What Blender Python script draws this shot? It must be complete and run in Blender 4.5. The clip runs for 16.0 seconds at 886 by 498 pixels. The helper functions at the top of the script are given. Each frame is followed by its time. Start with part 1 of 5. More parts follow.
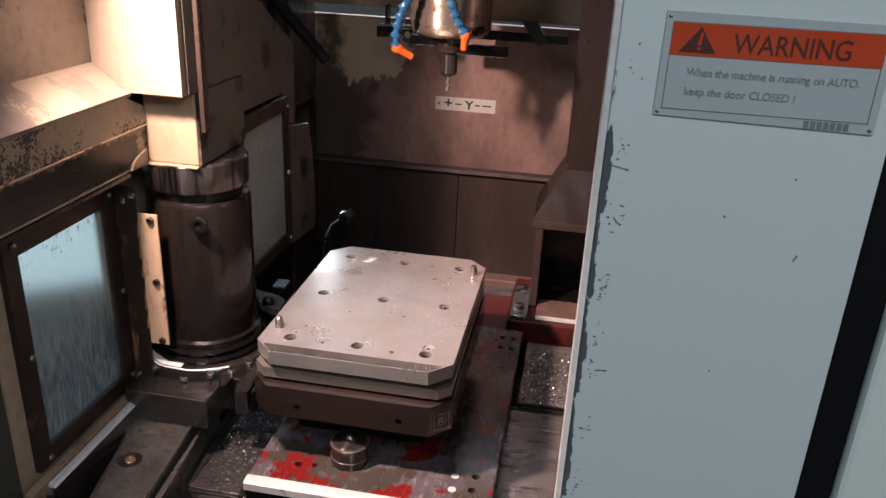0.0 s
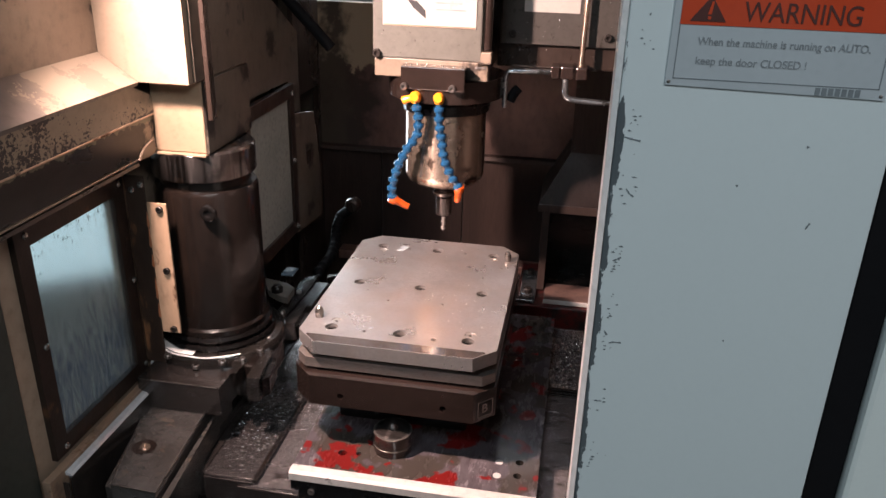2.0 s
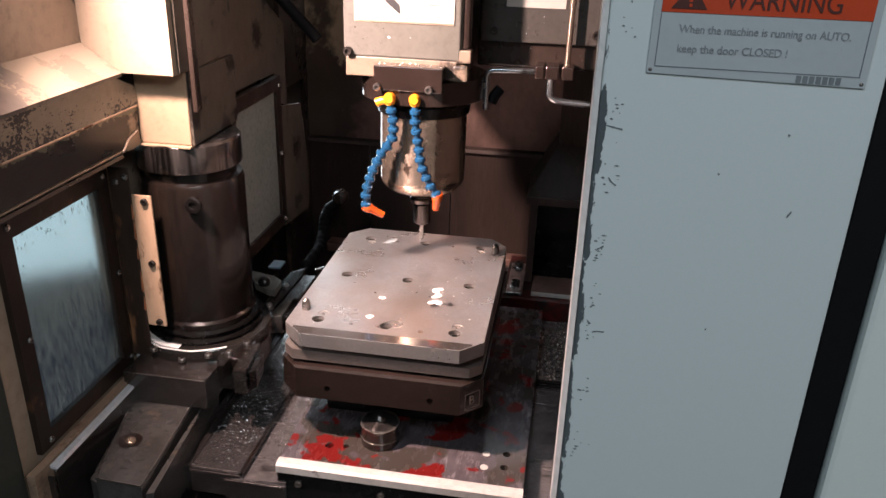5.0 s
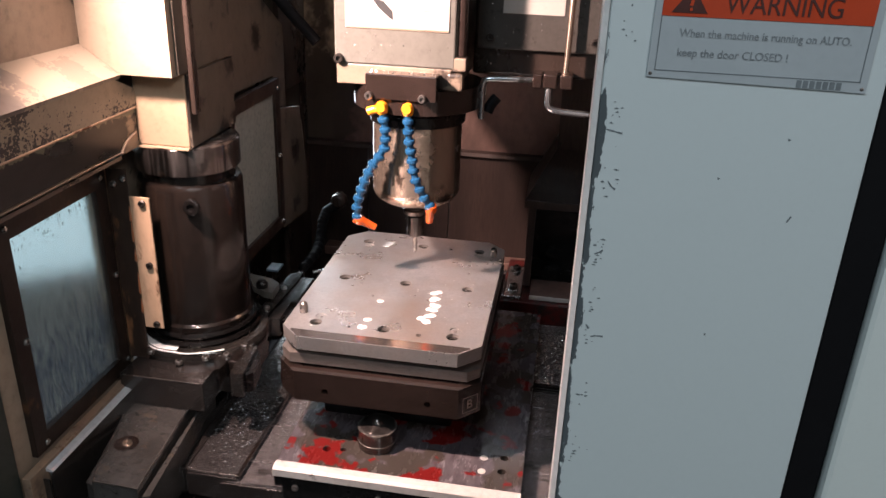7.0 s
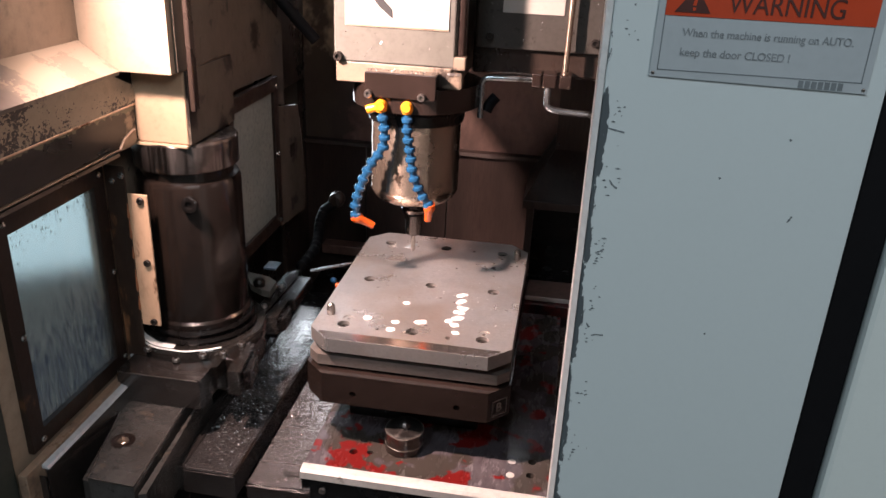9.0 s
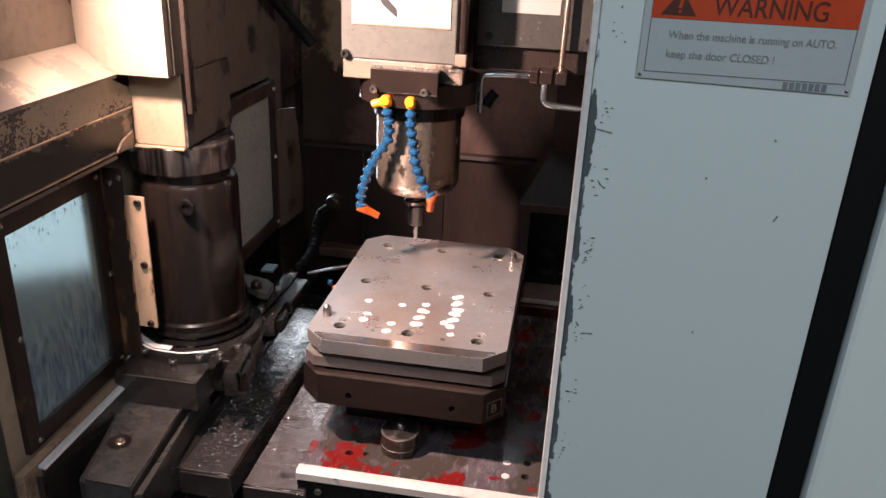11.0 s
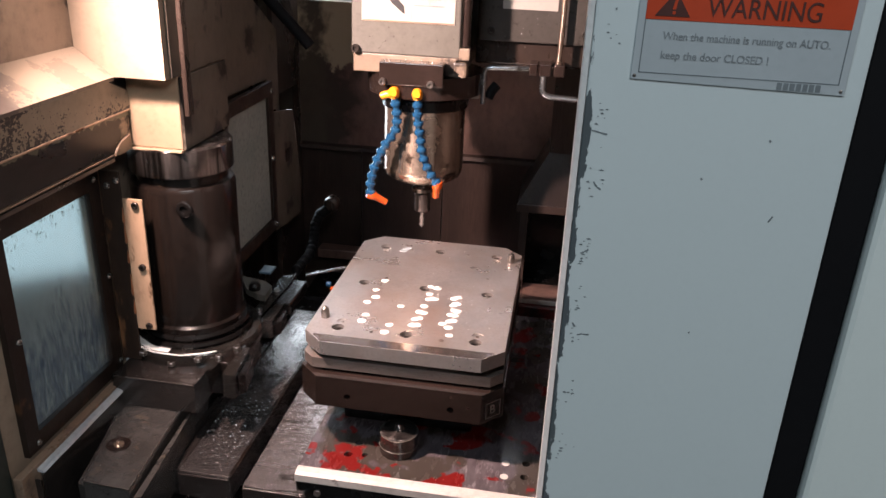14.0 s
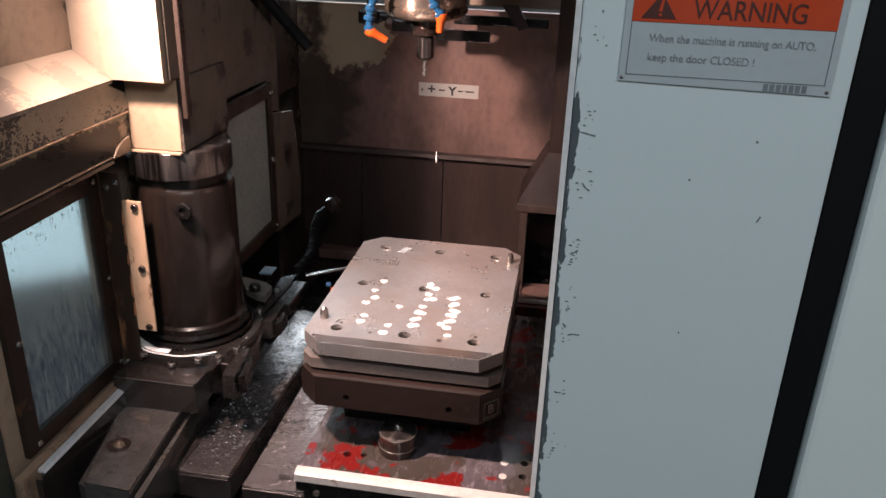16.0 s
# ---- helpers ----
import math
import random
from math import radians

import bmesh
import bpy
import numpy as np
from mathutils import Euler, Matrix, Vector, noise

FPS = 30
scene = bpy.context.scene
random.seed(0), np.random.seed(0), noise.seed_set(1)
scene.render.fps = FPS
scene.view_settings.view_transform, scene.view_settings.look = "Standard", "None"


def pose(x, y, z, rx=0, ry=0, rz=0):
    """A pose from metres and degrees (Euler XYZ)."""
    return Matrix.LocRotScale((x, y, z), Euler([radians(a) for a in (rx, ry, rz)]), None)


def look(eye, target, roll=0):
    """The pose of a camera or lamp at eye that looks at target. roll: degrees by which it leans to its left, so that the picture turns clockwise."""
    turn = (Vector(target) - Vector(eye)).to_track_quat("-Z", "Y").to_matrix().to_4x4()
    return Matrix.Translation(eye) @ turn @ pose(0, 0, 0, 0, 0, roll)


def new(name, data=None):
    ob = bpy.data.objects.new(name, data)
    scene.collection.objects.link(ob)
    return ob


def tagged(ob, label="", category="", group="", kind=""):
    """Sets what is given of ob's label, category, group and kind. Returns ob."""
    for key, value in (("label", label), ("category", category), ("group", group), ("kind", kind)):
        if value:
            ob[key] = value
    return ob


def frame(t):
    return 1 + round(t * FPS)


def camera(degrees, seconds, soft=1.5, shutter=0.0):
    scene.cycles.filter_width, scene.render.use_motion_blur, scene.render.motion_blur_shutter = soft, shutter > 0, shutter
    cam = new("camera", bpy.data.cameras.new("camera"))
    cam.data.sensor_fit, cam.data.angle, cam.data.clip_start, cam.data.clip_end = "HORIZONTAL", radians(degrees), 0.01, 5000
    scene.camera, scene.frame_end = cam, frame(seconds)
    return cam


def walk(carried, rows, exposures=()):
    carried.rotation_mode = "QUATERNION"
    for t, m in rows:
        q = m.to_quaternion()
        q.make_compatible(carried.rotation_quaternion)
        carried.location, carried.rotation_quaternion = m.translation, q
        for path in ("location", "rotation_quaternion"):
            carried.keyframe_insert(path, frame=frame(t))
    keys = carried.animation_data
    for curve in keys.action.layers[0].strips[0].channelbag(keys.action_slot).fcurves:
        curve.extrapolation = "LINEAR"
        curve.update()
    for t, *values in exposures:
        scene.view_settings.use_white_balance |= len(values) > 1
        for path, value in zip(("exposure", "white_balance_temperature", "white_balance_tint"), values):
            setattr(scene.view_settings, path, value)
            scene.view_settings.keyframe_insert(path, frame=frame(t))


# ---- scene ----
CAM_ROWS = [
    (0, pose(0.2276, -1.1121, 1.4651, 67.517, -2.540, 10.296)),
    (0.5, pose(0.2268, -1.1155, 1.4631, 67.188, -2.534, 10.223)),
    (1, pose(0.2154, -1.1144, 1.4556, 66.827, -1.504, 10.184)),
    (1.5, pose(0.2186, -1.1154, 1.4549, 66.505, -1.529, 9.994)),
    (2, pose(0.2224, -1.1205, 1.4571, 66.839, -1.479, 10.133)),
    (2.5, pose(0.2239, -1.1214, 1.4549, 66.692, -1.337, 10.106)),
    (3, pose(0.2264, -1.1197, 1.4545, 66.615, -1.305, 9.843)),
    (3.5, pose(0.2264, -1.1196, 1.4539, 66.473, -1.321, 9.660)),
    (4, pose(0.2287, -1.1193, 1.4539, 66.418, -1.348, 9.530)),
    (6.5, pose(0.2257, -1.1191, 1.4527, 66.607, -2.035, 9.452)),
    (7, pose(0.2270, -1.1174, 1.4528, 66.680, -1.939, 9.432)),
    (7.5, pose(0.2247, -1.1183, 1.4521, 66.726, -2.216, 9.402)),
    (8, pose(0.2246, -1.1180, 1.4527, 66.831, -2.214, 9.331)),
    (8.5, pose(0.2238, -1.1188, 1.4501, 66.645, -2.355, 9.216)),
    (9, pose(0.2236, -1.1191, 1.4513, 66.715, -2.408, 9.293)),
    (11.5, pose(0.2316, -1.1255, 1.4510, 67.036, -2.440, 9.268)),
    (12, pose(0.2324, -1.1229, 1.4517, 66.942, -2.145, 9.321)),
    (12.5, pose(0.2350, -1.1229, 1.4520, 66.916, -2.114, 9.144)),
    (13, pose(0.2335, -1.1229, 1.4515, 66.923, -2.287, 9.157)),
    (13.5, pose(0.2310, -1.1239, 1.4513, 66.963, -2.478, 9.181)),
    (14, pose(0.2324, -1.1254, 1.4522, 67.071, -2.217, 9.109)),
    (14.5, pose(0.2372, -1.1250, 1.4530, 67.103, -2.360, 9.088)),
    (15, pose(0.2380, -1.1268, 1.4517, 67.132, -2.253, 8.935)),
    (15.5, pose(0.2416, -1.1260, 1.4524, 67.029, -2.122, 9.170)),
    (16, pose(0.2420, -1.1265, 1.4549, 67.037, -1.881, 9.325)),
]
cam = camera(58.64, 16.0, soft=1.5)
walk(cam, CAM_ROWS)

# ---- world and light ----
scene.view_settings.exposure = 0.0
world = bpy.data.worlds.new("workshop_air")
scene.world = world
world.use_nodes = True
world.node_tree.nodes["Background"].inputs[0].default_value = (0.55, 0.66, 0.72, 1)
world.node_tree.nodes["Background"].inputs[1].default_value = 0.007


def area_lamp(name, eye, target, size_x, size_y, power, colour):
    data = bpy.data.lights.new(name, "AREA")
    data.shape, data.size, data.size_y, data.energy, data.color = "RECTANGLE", size_x, size_y, power, colour
    ob = new(name, data)
    ob.matrix_world = look(eye, target)
    return ob


# work lamp on an arm from the hood's upstand, turned to the spindle
LAMP_AT, LAMP_TO = (-0.352, -0.385, 1.530), (0.33, 0.08, 0.89)
lamp = area_lamp("work_lamp_side", LAMP_AT, LAMP_TO, 0.04, 0.06, 13.4, (1.0, 0.715, 0.64))
lamp.data.spread = radians(108)
# unseen fluorescent fill rows added on the ceiling, behind and above the open door
area_lamp("ceiling_fill_row", (1.3, -2.6, 2.85), (0.5, -1.0, 1.0), 1.2, 0.3, 30.0, (0.94, 0.965, 1.0))
area_lamp("ceiling_fill_row", (-0.50, -1.9, 2.85), (-0.25, -0.2, 0.7), 0.6, 0.3, 14.5, (0.74, 0.88, 1.0))
# daylight of the workshop that falls on the changer's outer windows
area_lamp("side_daylight", (-0.76, 0.20, 0.92), (-0.42, -0.26, 0.97), 0.75, 0.34, 0.62, (0.68, 0.88, 1.0))
# the lit workshop behind the machine, above the low back guard
area_lamp("rear_workshop_light", (0.0, 1.05, 1.85), (0.0, 0.0, 1.0), 1.3, 0.9, 16.0, (0.88, 0.90, 1.0))
# daylight through the slot in the outer sheet behind the partition
slot = area_lamp("slot_daylight", (-0.334, 0.4725, 0.985), (0.09, 0.15, 0.80), 0.095, 0.22, 0.30, (0.80, 0.91, 1.0))
slot.data.spread = radians(110)


# ---- materials ----
def principled(name):
    m = bpy.data.materials.new(name)
    m.use_nodes = True
    return m, m.node_tree, m.node_tree.nodes["Principled BSDF"]


def noise_mask(nt, scale, lo, hi, stretch=(1, 1, 1), detail=6.0, seed=0.0):
    """A mask from 0 to 1 out of noise in object space."""
    co = nt.nodes.new("ShaderNodeTexCoord")
    mp = nt.nodes.new("ShaderNodeMapping")
    mp.inputs["Scale"].default_value = stretch
    mp.inputs["Location"].default_value = (seed, seed * 0.7, seed * 1.3)
    nz = nt.nodes.new("ShaderNodeTexNoise")
    nz.inputs["Scale"].default_value, nz.inputs["Detail"].default_value = scale, detail
    nz.inputs["Roughness"].default_value = 0.62
    rg = nt.nodes.new("ShaderNodeMapRange")
    rg.inputs["From Min"].default_value, rg.inputs["From Max"].default_value = lo, hi
    nt.links.new(co.outputs["Object"], mp.inputs["Vector"])
    nt.links.new(mp.outputs["Vector"], nz.inputs["Vector"])
    nt.links.new(nz.outputs["Fac"], rg.inputs["Value"])
    return rg.outputs["Result"]


def mixed(nt, mask, a, b):
    mx = nt.nodes.new("ShaderNodeMix")
    mx.data_type = "RGBA"
    nt.links.new(mask, mx.inputs["Factor"])
    for slot, v in (("A", a), ("B", b)):
        s = [i for i in mx.inputs if i.name == slot and i.type == "RGBA"][0]
        if isinstance(v, tuple):
            s.default_value = (*v, 1)
        else:
            nt.links.new(v, s)
    return [o for o in mx.outputs if o.type == "RGBA"][0]


def surface(name, base, other=None, stain=None, rough=(0.4, 0.6), metal=0.0, grain=60.0, blotch=9.0, stain_at=(0.55, 0.66),
            bump=0.15, stretch=(1, 1, 1), stain_scale=None, stain_stretch=(1, 1, 1), spec=0.5, coat=0.0, turned=False, speck=0.8, drops=None):
    """Base colour varied at two scales, an optional stain with its own outline, uneven gloss and fine relief."""
    m, nt, b = principled(name)
    other = other or tuple(c * 0.72 for c in base)
    col = mixed(nt, noise_mask(nt, blotch, 0.36, 0.66, stretch, 5.0, 1.7), base, other)
    fine = noise_mask(nt, grain, 0.3, 0.75, stretch, 8.0, 4.2)
    col = mixed(nt, fine, col, mixed(nt, fine, base, tuple(c * speck for c in other)))
    if stain:
        col = mixed(nt, noise_mask(nt, stain_scale or blotch * 2.2, stain_at[0], stain_at[1], stain_stretch, 9.0, 8.3), col, stain)
    nt.links.new(col, b.inputs["Base Color"])
    rr = nt.nodes.new("ShaderNodeMapRange")
    rr.inputs["To Min"].default_value, rr.inputs["To Max"].default_value = rough
    nt.links.new(noise_mask(nt, blotch * 1.7, 0.35, 0.7, stretch, 6.0, 2.9), rr.inputs["Value"])
    nt.links.new(rr.outputs["Result"], b.inputs["Roughness"])
    b.inputs["Metallic"].default_value = metal
    b.inputs["Specular IOR Level"].default_value = spec
    b.inputs["Coat Weight"].default_value = coat
    b.inputs["Coat Roughness"].default_value = 0.12
    if turned:
        tg = nt.nodes.new("ShaderNodeTangent")
        tg.direction_type, tg.axis = "RADIAL", "Z"
        nt.links.new(tg.outputs[0], b.inputs["Tangent"])
        b.inputs["Anisotropic"].default_value, b.inputs["Anisotropic Rotation"].default_value = 0.85, 0.25
    if bump:
        bp = nt.nodes.new("ShaderNodeBump")
        bp.inputs["Strength"].default_value, bp.inputs["Distance"].default_value = bump, 0.001
        nt.links.new(fine, bp.inputs["Height"])
        nt.links.new(bp.outputs["Normal"], b.inputs["Normal"])
        if drops:
            beaded(nt, b, bp, *drops)
    return m


def beaded(nt, b, bp, scale, cover, stretch=(1, 1, 1)):
    """Standing beads of liquid: raised cells in patches over the fine relief."""
    co = nt.nodes.new("ShaderNodeTexCoord")
    mp = nt.nodes.new("ShaderNodeMapping")
    mp.inputs["Scale"].default_value = stretch
    vo = nt.nodes.new("ShaderNodeTexVoronoi")
    vo.inputs["Scale"].default_value = scale
    dome = nt.nodes.new("ShaderNodeMapRange")
    dome.interpolation_type = "SMOOTHSTEP"
    dome.inputs["From Min"].default_value, dome.inputs["From Max"].default_value = 0.16, 0.40
    dome.inputs["To Min"].default_value, dome.inputs["To Max"].default_value = 1.0, 0.0
    mul = nt.nodes.new("ShaderNodeMath")
    mul.operation = "MULTIPLY"
    nt.links.new(co.outputs["Object"], mp.inputs["Vector"])
    nt.links.new(mp.outputs["Vector"], vo.inputs["Vector"])
    nt.links.new(vo.outputs["Distance"], dome.inputs["Value"])
    nt.links.new(dome.outputs["Result"], mul.inputs[0])
    nt.links.new(noise_mask(nt, scale * 0.2, cover, cover + 0.06, stretch, 4.0, 6.1), mul.inputs[1])
    b2 = nt.nodes.new("ShaderNodeBump")
    b2.inputs["Strength"].default_value, b2.inputs["Distance"].default_value = 0.8, 0.0012
    nt.links.new(mul.outputs[0], b2.inputs["Height"])
    nt.links.new(bp.outputs["Normal"], b2.inputs["Normal"])
    nt.links.new(b2.outputs["Normal"], b.inputs["Normal"])
    nt.links.new(b2.outputs["Normal"], b.inputs["Coat Normal"])


def graded(nt, axis, a, b, lo, hi):
    """A ramp along an object axis, from lo at a to hi at b."""
    co = nt.nodes.new("ShaderNodeTexCoord")
    sep = nt.nodes.new("ShaderNodeSeparateXYZ")
    rg = nt.nodes.new("ShaderNodeMapRange")
    rg.inputs["From Min"].default_value, rg.inputs["From Max"].default_value = a, b
    rg.inputs["To Min"].default_value, rg.inputs["To Max"].default_value = lo, hi
    nt.links.new(co.outputs["Object"], sep.inputs[0])
    nt.links.new(sep.outputs[axis], rg.inputs["Value"])
    return rg.outputs["Result"]


def summed(nt, *terms):
    out = terms[0]
    for term in terms[1:]:
        add = nt.nodes.new("ShaderNodeMath")
        nt.links.new(out, add.inputs[0])
        nt.links.new(term, add.inputs[1])
        out = add.outputs[0]
    return out


def stepped(nt, value, lo, hi):
    rg = nt.nodes.new("ShaderNodeMapRange")
    rg.inputs["From Min"].default_value, rg.inputs["From Max"].default_value = lo, hi
    nt.links.new(value, rg.inputs["Value"])
    return rg.outputs["Result"]


def worn(m, other, lo, hi, *makers):
    """Lays a second colour over a surface where the summed masks pass from lo to hi."""
    nt = m.node_tree
    b = nt.nodes["Principled BSDF"]
    col = b.inputs["Base Color"].links[0].from_socket
    mask = stepped(nt, summed(nt, *[mk(nt) for mk in makers]), lo, hi)
    nt.links.new(mixed(nt, mask, col, other), b.inputs["Base Color"])
    return m


def plain(name, base, rough=0.5, metal=0.0):
    return surface(name, base, rough=(rough * 0.8, min(1, rough * 1.2)), metal=metal, bump=0.05)


M = {}
M["steel"] = worn(surface("ground_steel", (0.555, 0.525, 0.51), (0.435, 0.41, 0.395), (0.35, 0.335, 0.335), (0.26, 0.42), 0.8, 240, 7, (0.50, 0.90), 0.0, speck=0.92),
                  (0.43, 0.335, 0.275), 0.40, 1.05, lambda nt: noise_mask(nt, 12, 0.2, 0.8, (1, 0.7, 1), 6.0, 13.0))
M["polished"] = surface("polished_steel_margin", (0.66, 0.58, 0.55), (0.56, 0.48, 0.45), None, (0.10, 0.16), 0.95, 200, 12, bump=0.02)
M["steel_side"] = surface("milled_steel", (0.48, 0.41, 0.37), (0.34, 0.285, 0.255), None, (0.28, 0.42), 0.8, 160, 20, bump=0.1, stretch=(1, 1, 4))
M["black_oxide"] = surface("blackened_steel", (0.062, 0.041, 0.035), (0.036, 0.024, 0.020), None, (0.16, 0.28), 0.6, 150, 14, bump=0.1, coat=0.8)
M["bright"] = surface("bright_turned_steel", (0.58, 0.54, 0.50), (0.44, 0.40, 0.37), None, (0.16, 0.28), 0.9, 90, 20, bump=0.03, stretch=(1, 1, 8))
M["collar"] = surface("streaked_turned_steel", (0.30, 0.265, 0.25), (0.075, 0.062, 0.057), (0.035, 0.029, 0.026), (0.15, 0.28), 0.9, 60, 26, (0.52, 0.62), 0.05, (2.5, 2.5, 0.12), 30, (2.5, 2.5, 0.12), turned=True)
M["nose"] = surface("oily_turned_steel", (0.60, 0.48, 0.385), (0.46, 0.36, 0.285), (0.10, 0.072, 0.056), (0.20, 0.32), 0.90, 120, 9, (0.60, 0.63), 0.05, (1, 1, 1), 24, turned=True)
M["dark_cast"] = surface("oily_dark_casting", (0.012, 0.0088, 0.0075), (0.006, 0.0046, 0.0042), (0.026, 0.016, 0.0115), (0.12, 0.28), 0.05, 130, 10, (0.56, 0.78), 0.25, (1, 1, 0.3), 9, (1, 1, 0.2), coat=0.35)
# Oily black parts; also stands for deep shade on the bed and recess.
M["oily_and_shade_black"] = surface("oil_wet_and_shade_black", (0.010, 0.0085, 0.008), (0.005, 0.0045, 0.0045), None, (0.10, 0.36), 0.1, 90, 12, bump=0.4)
M["cream"] = surface("cream_enamel", (0.325, 0.25, 0.184), (0.29, 0.22, 0.16), (0.20, 0.14, 0.085), (0.35, 0.55), 0, 90, 8, (0.68, 0.73), 0.05)
M["cream_dirty"] = surface("grimy_cream_enamel", (0.26, 0.20, 0.15), (0.18, 0.135, 0.10), (0.035, 0.026, 0.021), (0.3, 0.5), 0, 60, 7, (0.58, 0.63), 0.1, (1, 1, 1), 16)
M["cream_tan"] = surface("oil_tanned_cream", (0.40, 0.315, 0.235), (0.30, 0.23, 0.17), (0.07, 0.05, 0.038), (0.3, 0.5), 0, 60, 7, (0.62, 0.70), 0.1, (1, 1, 1), 16)
M["flaked"] = worn(surface("flaking_cream_enamel", (0.34, 0.268, 0.19), (0.27, 0.21, 0.15), (0.16, 0.12, 0.09), (0.4, 0.6), 0, 90, 10, (0.62, 0.70), 0.15),
                   (0.040, 0.031, 0.027), 0.50, 0.53, lambda nt: noise_mask(nt, 270, 0.0, 1.0, (1, 0.8, 1), 2.5, 3.3), lambda nt: noise_mask(nt, 12, 0.05, 0.95, (1, 1, 1.6), 3.0, 1.1),
                   lambda nt: graded(nt, "Y", -0.02, 0.25, -0.46, -0.66), lambda nt: graded(nt, "Z", 0.06, 0.11, 0.02, -0.10))
M["slope"] = worn(worn(surface("worn_cream_slope", (0.17, 0.135, 0.113), (0.13, 0.102, 0.086), (0.05, 0.038, 0.03), (0.35, 0.5), 0, 70, 6, (0.70, 0.73), 0.08, (1, 1, 1), 90),
                       (0.21, 0.165, 0.125), 0.40, 0.62, lambda nt: noise_mask(nt, 9, 0.2, 0.8, (1, 1, 1), 5.0, 5.5), lambda nt: graded(nt, "Y", 0.02, 0.16, -0.25, 0.28)),
                  (0.28, 0.22, 0.165), 0.50, 0.53, lambda nt: noise_mask(nt, 190, 0.0, 1.0, (1, 1, 1), 4.0, 2.2), lambda nt: noise_mask(nt, 11, 0.42, 0.72, (1, 1, 1), 3.0, 9.0), lambda nt: graded(nt, "Y", 0.0, 0.2, -0.42, -0.25))
M["band"] = worn(worn(surface("oil_browned_band", (0.040, 0.034, 0.029), (0.020, 0.017, 0.015), (0.10, 0.075, 0.055), (0.24, 0.42), 0.05, 90, 8, (0.70, 0.74), 0.12, (1, 0.4, 1), 60),
                      (0.30, 0.225, 0.16), 0.46, 0.62, lambda nt: noise_mask(nt, 30, 0.2, 0.8, (1, 1, 1), 6.0, 2.0), lambda nt: graded(nt, "Y", 0.17, 0.285, -0.5, 0.22)),
                 (0.17, 0.16, 0.105), 0.50, 0.56, lambda nt: noise_mask(nt, 60, 0.2, 0.8, (1, 1, 0.5), 5.0, 7.0), lambda nt: graded(nt, "Z", 0.043, 0.058, -0.5, 0.35))
# Oil-dulled olive; shade on the mast and neck sides is put into it.
M["olive"] = surface("oil_dulled_shaded_olive_enamel", (0.125, 0.102, 0.078), (0.082, 0.066, 0.052), (0.018, 0.014, 0.012), (0.3, 0.5), 0, 80, 8, (0.56, 0.62), 0.1, (1, 1, 0.7), 14)
M["dome"] = surface("bright_dome_screw", (0.62, 0.60, 0.58), (0.45, 0.43, 0.41), None, (0.14, 0.24), 0.95, 90, 20, bump=0.02)
M["orange_plate"] = surface("oil_browned_orange_plate", (0.42, 0.17, 0.08), (0.30, 0.12, 0.06), (0.50, 0.40, 0.30), (0.35, 0.5), 0, 70, 9, (0.62, 0.68), 0.06)
M["cream_oily"] = surface("oil_yellowed_cream", (0.60, 0.41, 0.275), (0.50, 0.325, 0.21), (0.12, 0.055, 0.03), (0.25, 0.4), 0, 90, 10, (0.58, 0.64), 0.08, (1, 1, 0.5), 26, (1, 1, 0.4))
M["grime"] = surface("brown_oil_film", (0.042, 0.028, 0.022), (0.020, 0.014, 0.012), (0.075, 0.042, 0.030), (0.22, 0.40), 0.05, 90, 6, (0.60, 0.75), 0.12, (1, 1, 0.6))
M["back_sheet"] = surface("oil_stained_sheet", (0.25, 0.150, 0.124), (0.155, 0.094, 0.079), (0.065, 0.042, 0.036), (0.28, 0.46), 0.3, 80, 4, (0.50, 0.68), 0.08, (1, 1, 0.5), 4, (1, 1, 0.7))
# Oil stains and cream paint; darkening to the left also holds the mast's shade.
M["upper_sheet"] = worn(worn(surface("oil_stained_mast_shaded_sheet", (0.245, 0.148, 0.124), (0.165, 0.100, 0.085), (0.085, 0.055, 0.047), (0.28, 0.46), 0.2, 80, 4, (0.50, 0.68), 0.08, (1, 1, 0.5), 4, (1, 1, 0.7)),
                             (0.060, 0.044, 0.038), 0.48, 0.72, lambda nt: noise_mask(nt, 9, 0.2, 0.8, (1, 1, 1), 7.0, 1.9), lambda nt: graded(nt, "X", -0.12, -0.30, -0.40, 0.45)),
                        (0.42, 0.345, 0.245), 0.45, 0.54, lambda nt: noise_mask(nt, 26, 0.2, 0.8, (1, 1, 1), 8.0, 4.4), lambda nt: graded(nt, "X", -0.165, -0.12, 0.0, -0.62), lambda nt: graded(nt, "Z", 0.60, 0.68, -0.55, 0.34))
# Dark film at far left: grime and the mast's shadow, put into the colour.
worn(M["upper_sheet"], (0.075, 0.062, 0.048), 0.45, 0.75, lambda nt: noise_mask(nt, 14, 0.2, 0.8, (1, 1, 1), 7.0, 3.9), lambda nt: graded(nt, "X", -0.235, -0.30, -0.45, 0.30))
# Stained sheet made much darker: shade on low wall and guard put into colour.
M["sheet_low"] = surface("stained_and_shaded_sheet", (0.064, 0.043, 0.037), (0.034, 0.024, 0.021), (0.105, 0.070, 0.060), (0.28, 0.42), 0.3, 70, 5, (0.60, 0.78), 0.08, (4, 4, 0.4), 7, (6, 6, 0.5))
M["frame"] = surface("rusty_brown_frame", (0.026, 0.016, 0.012), (0.013, 0.009, 0.0075), (0.085, 0.042, 0.022), (0.3, 0.5), 0.05, 100, 14, (0.60, 0.68), 0.2)
M["rust_strip"] = surface("rust_streaked_strip", (0.050, 0.030, 0.021), (0.022, 0.014, 0.011), (0.26, 0.125, 0.06), (0.3, 0.5), 0.05, 100, 14, (0.54, 0.62), 0.2, (1, 1, 0.4), 22, (1, 1, 0.35))
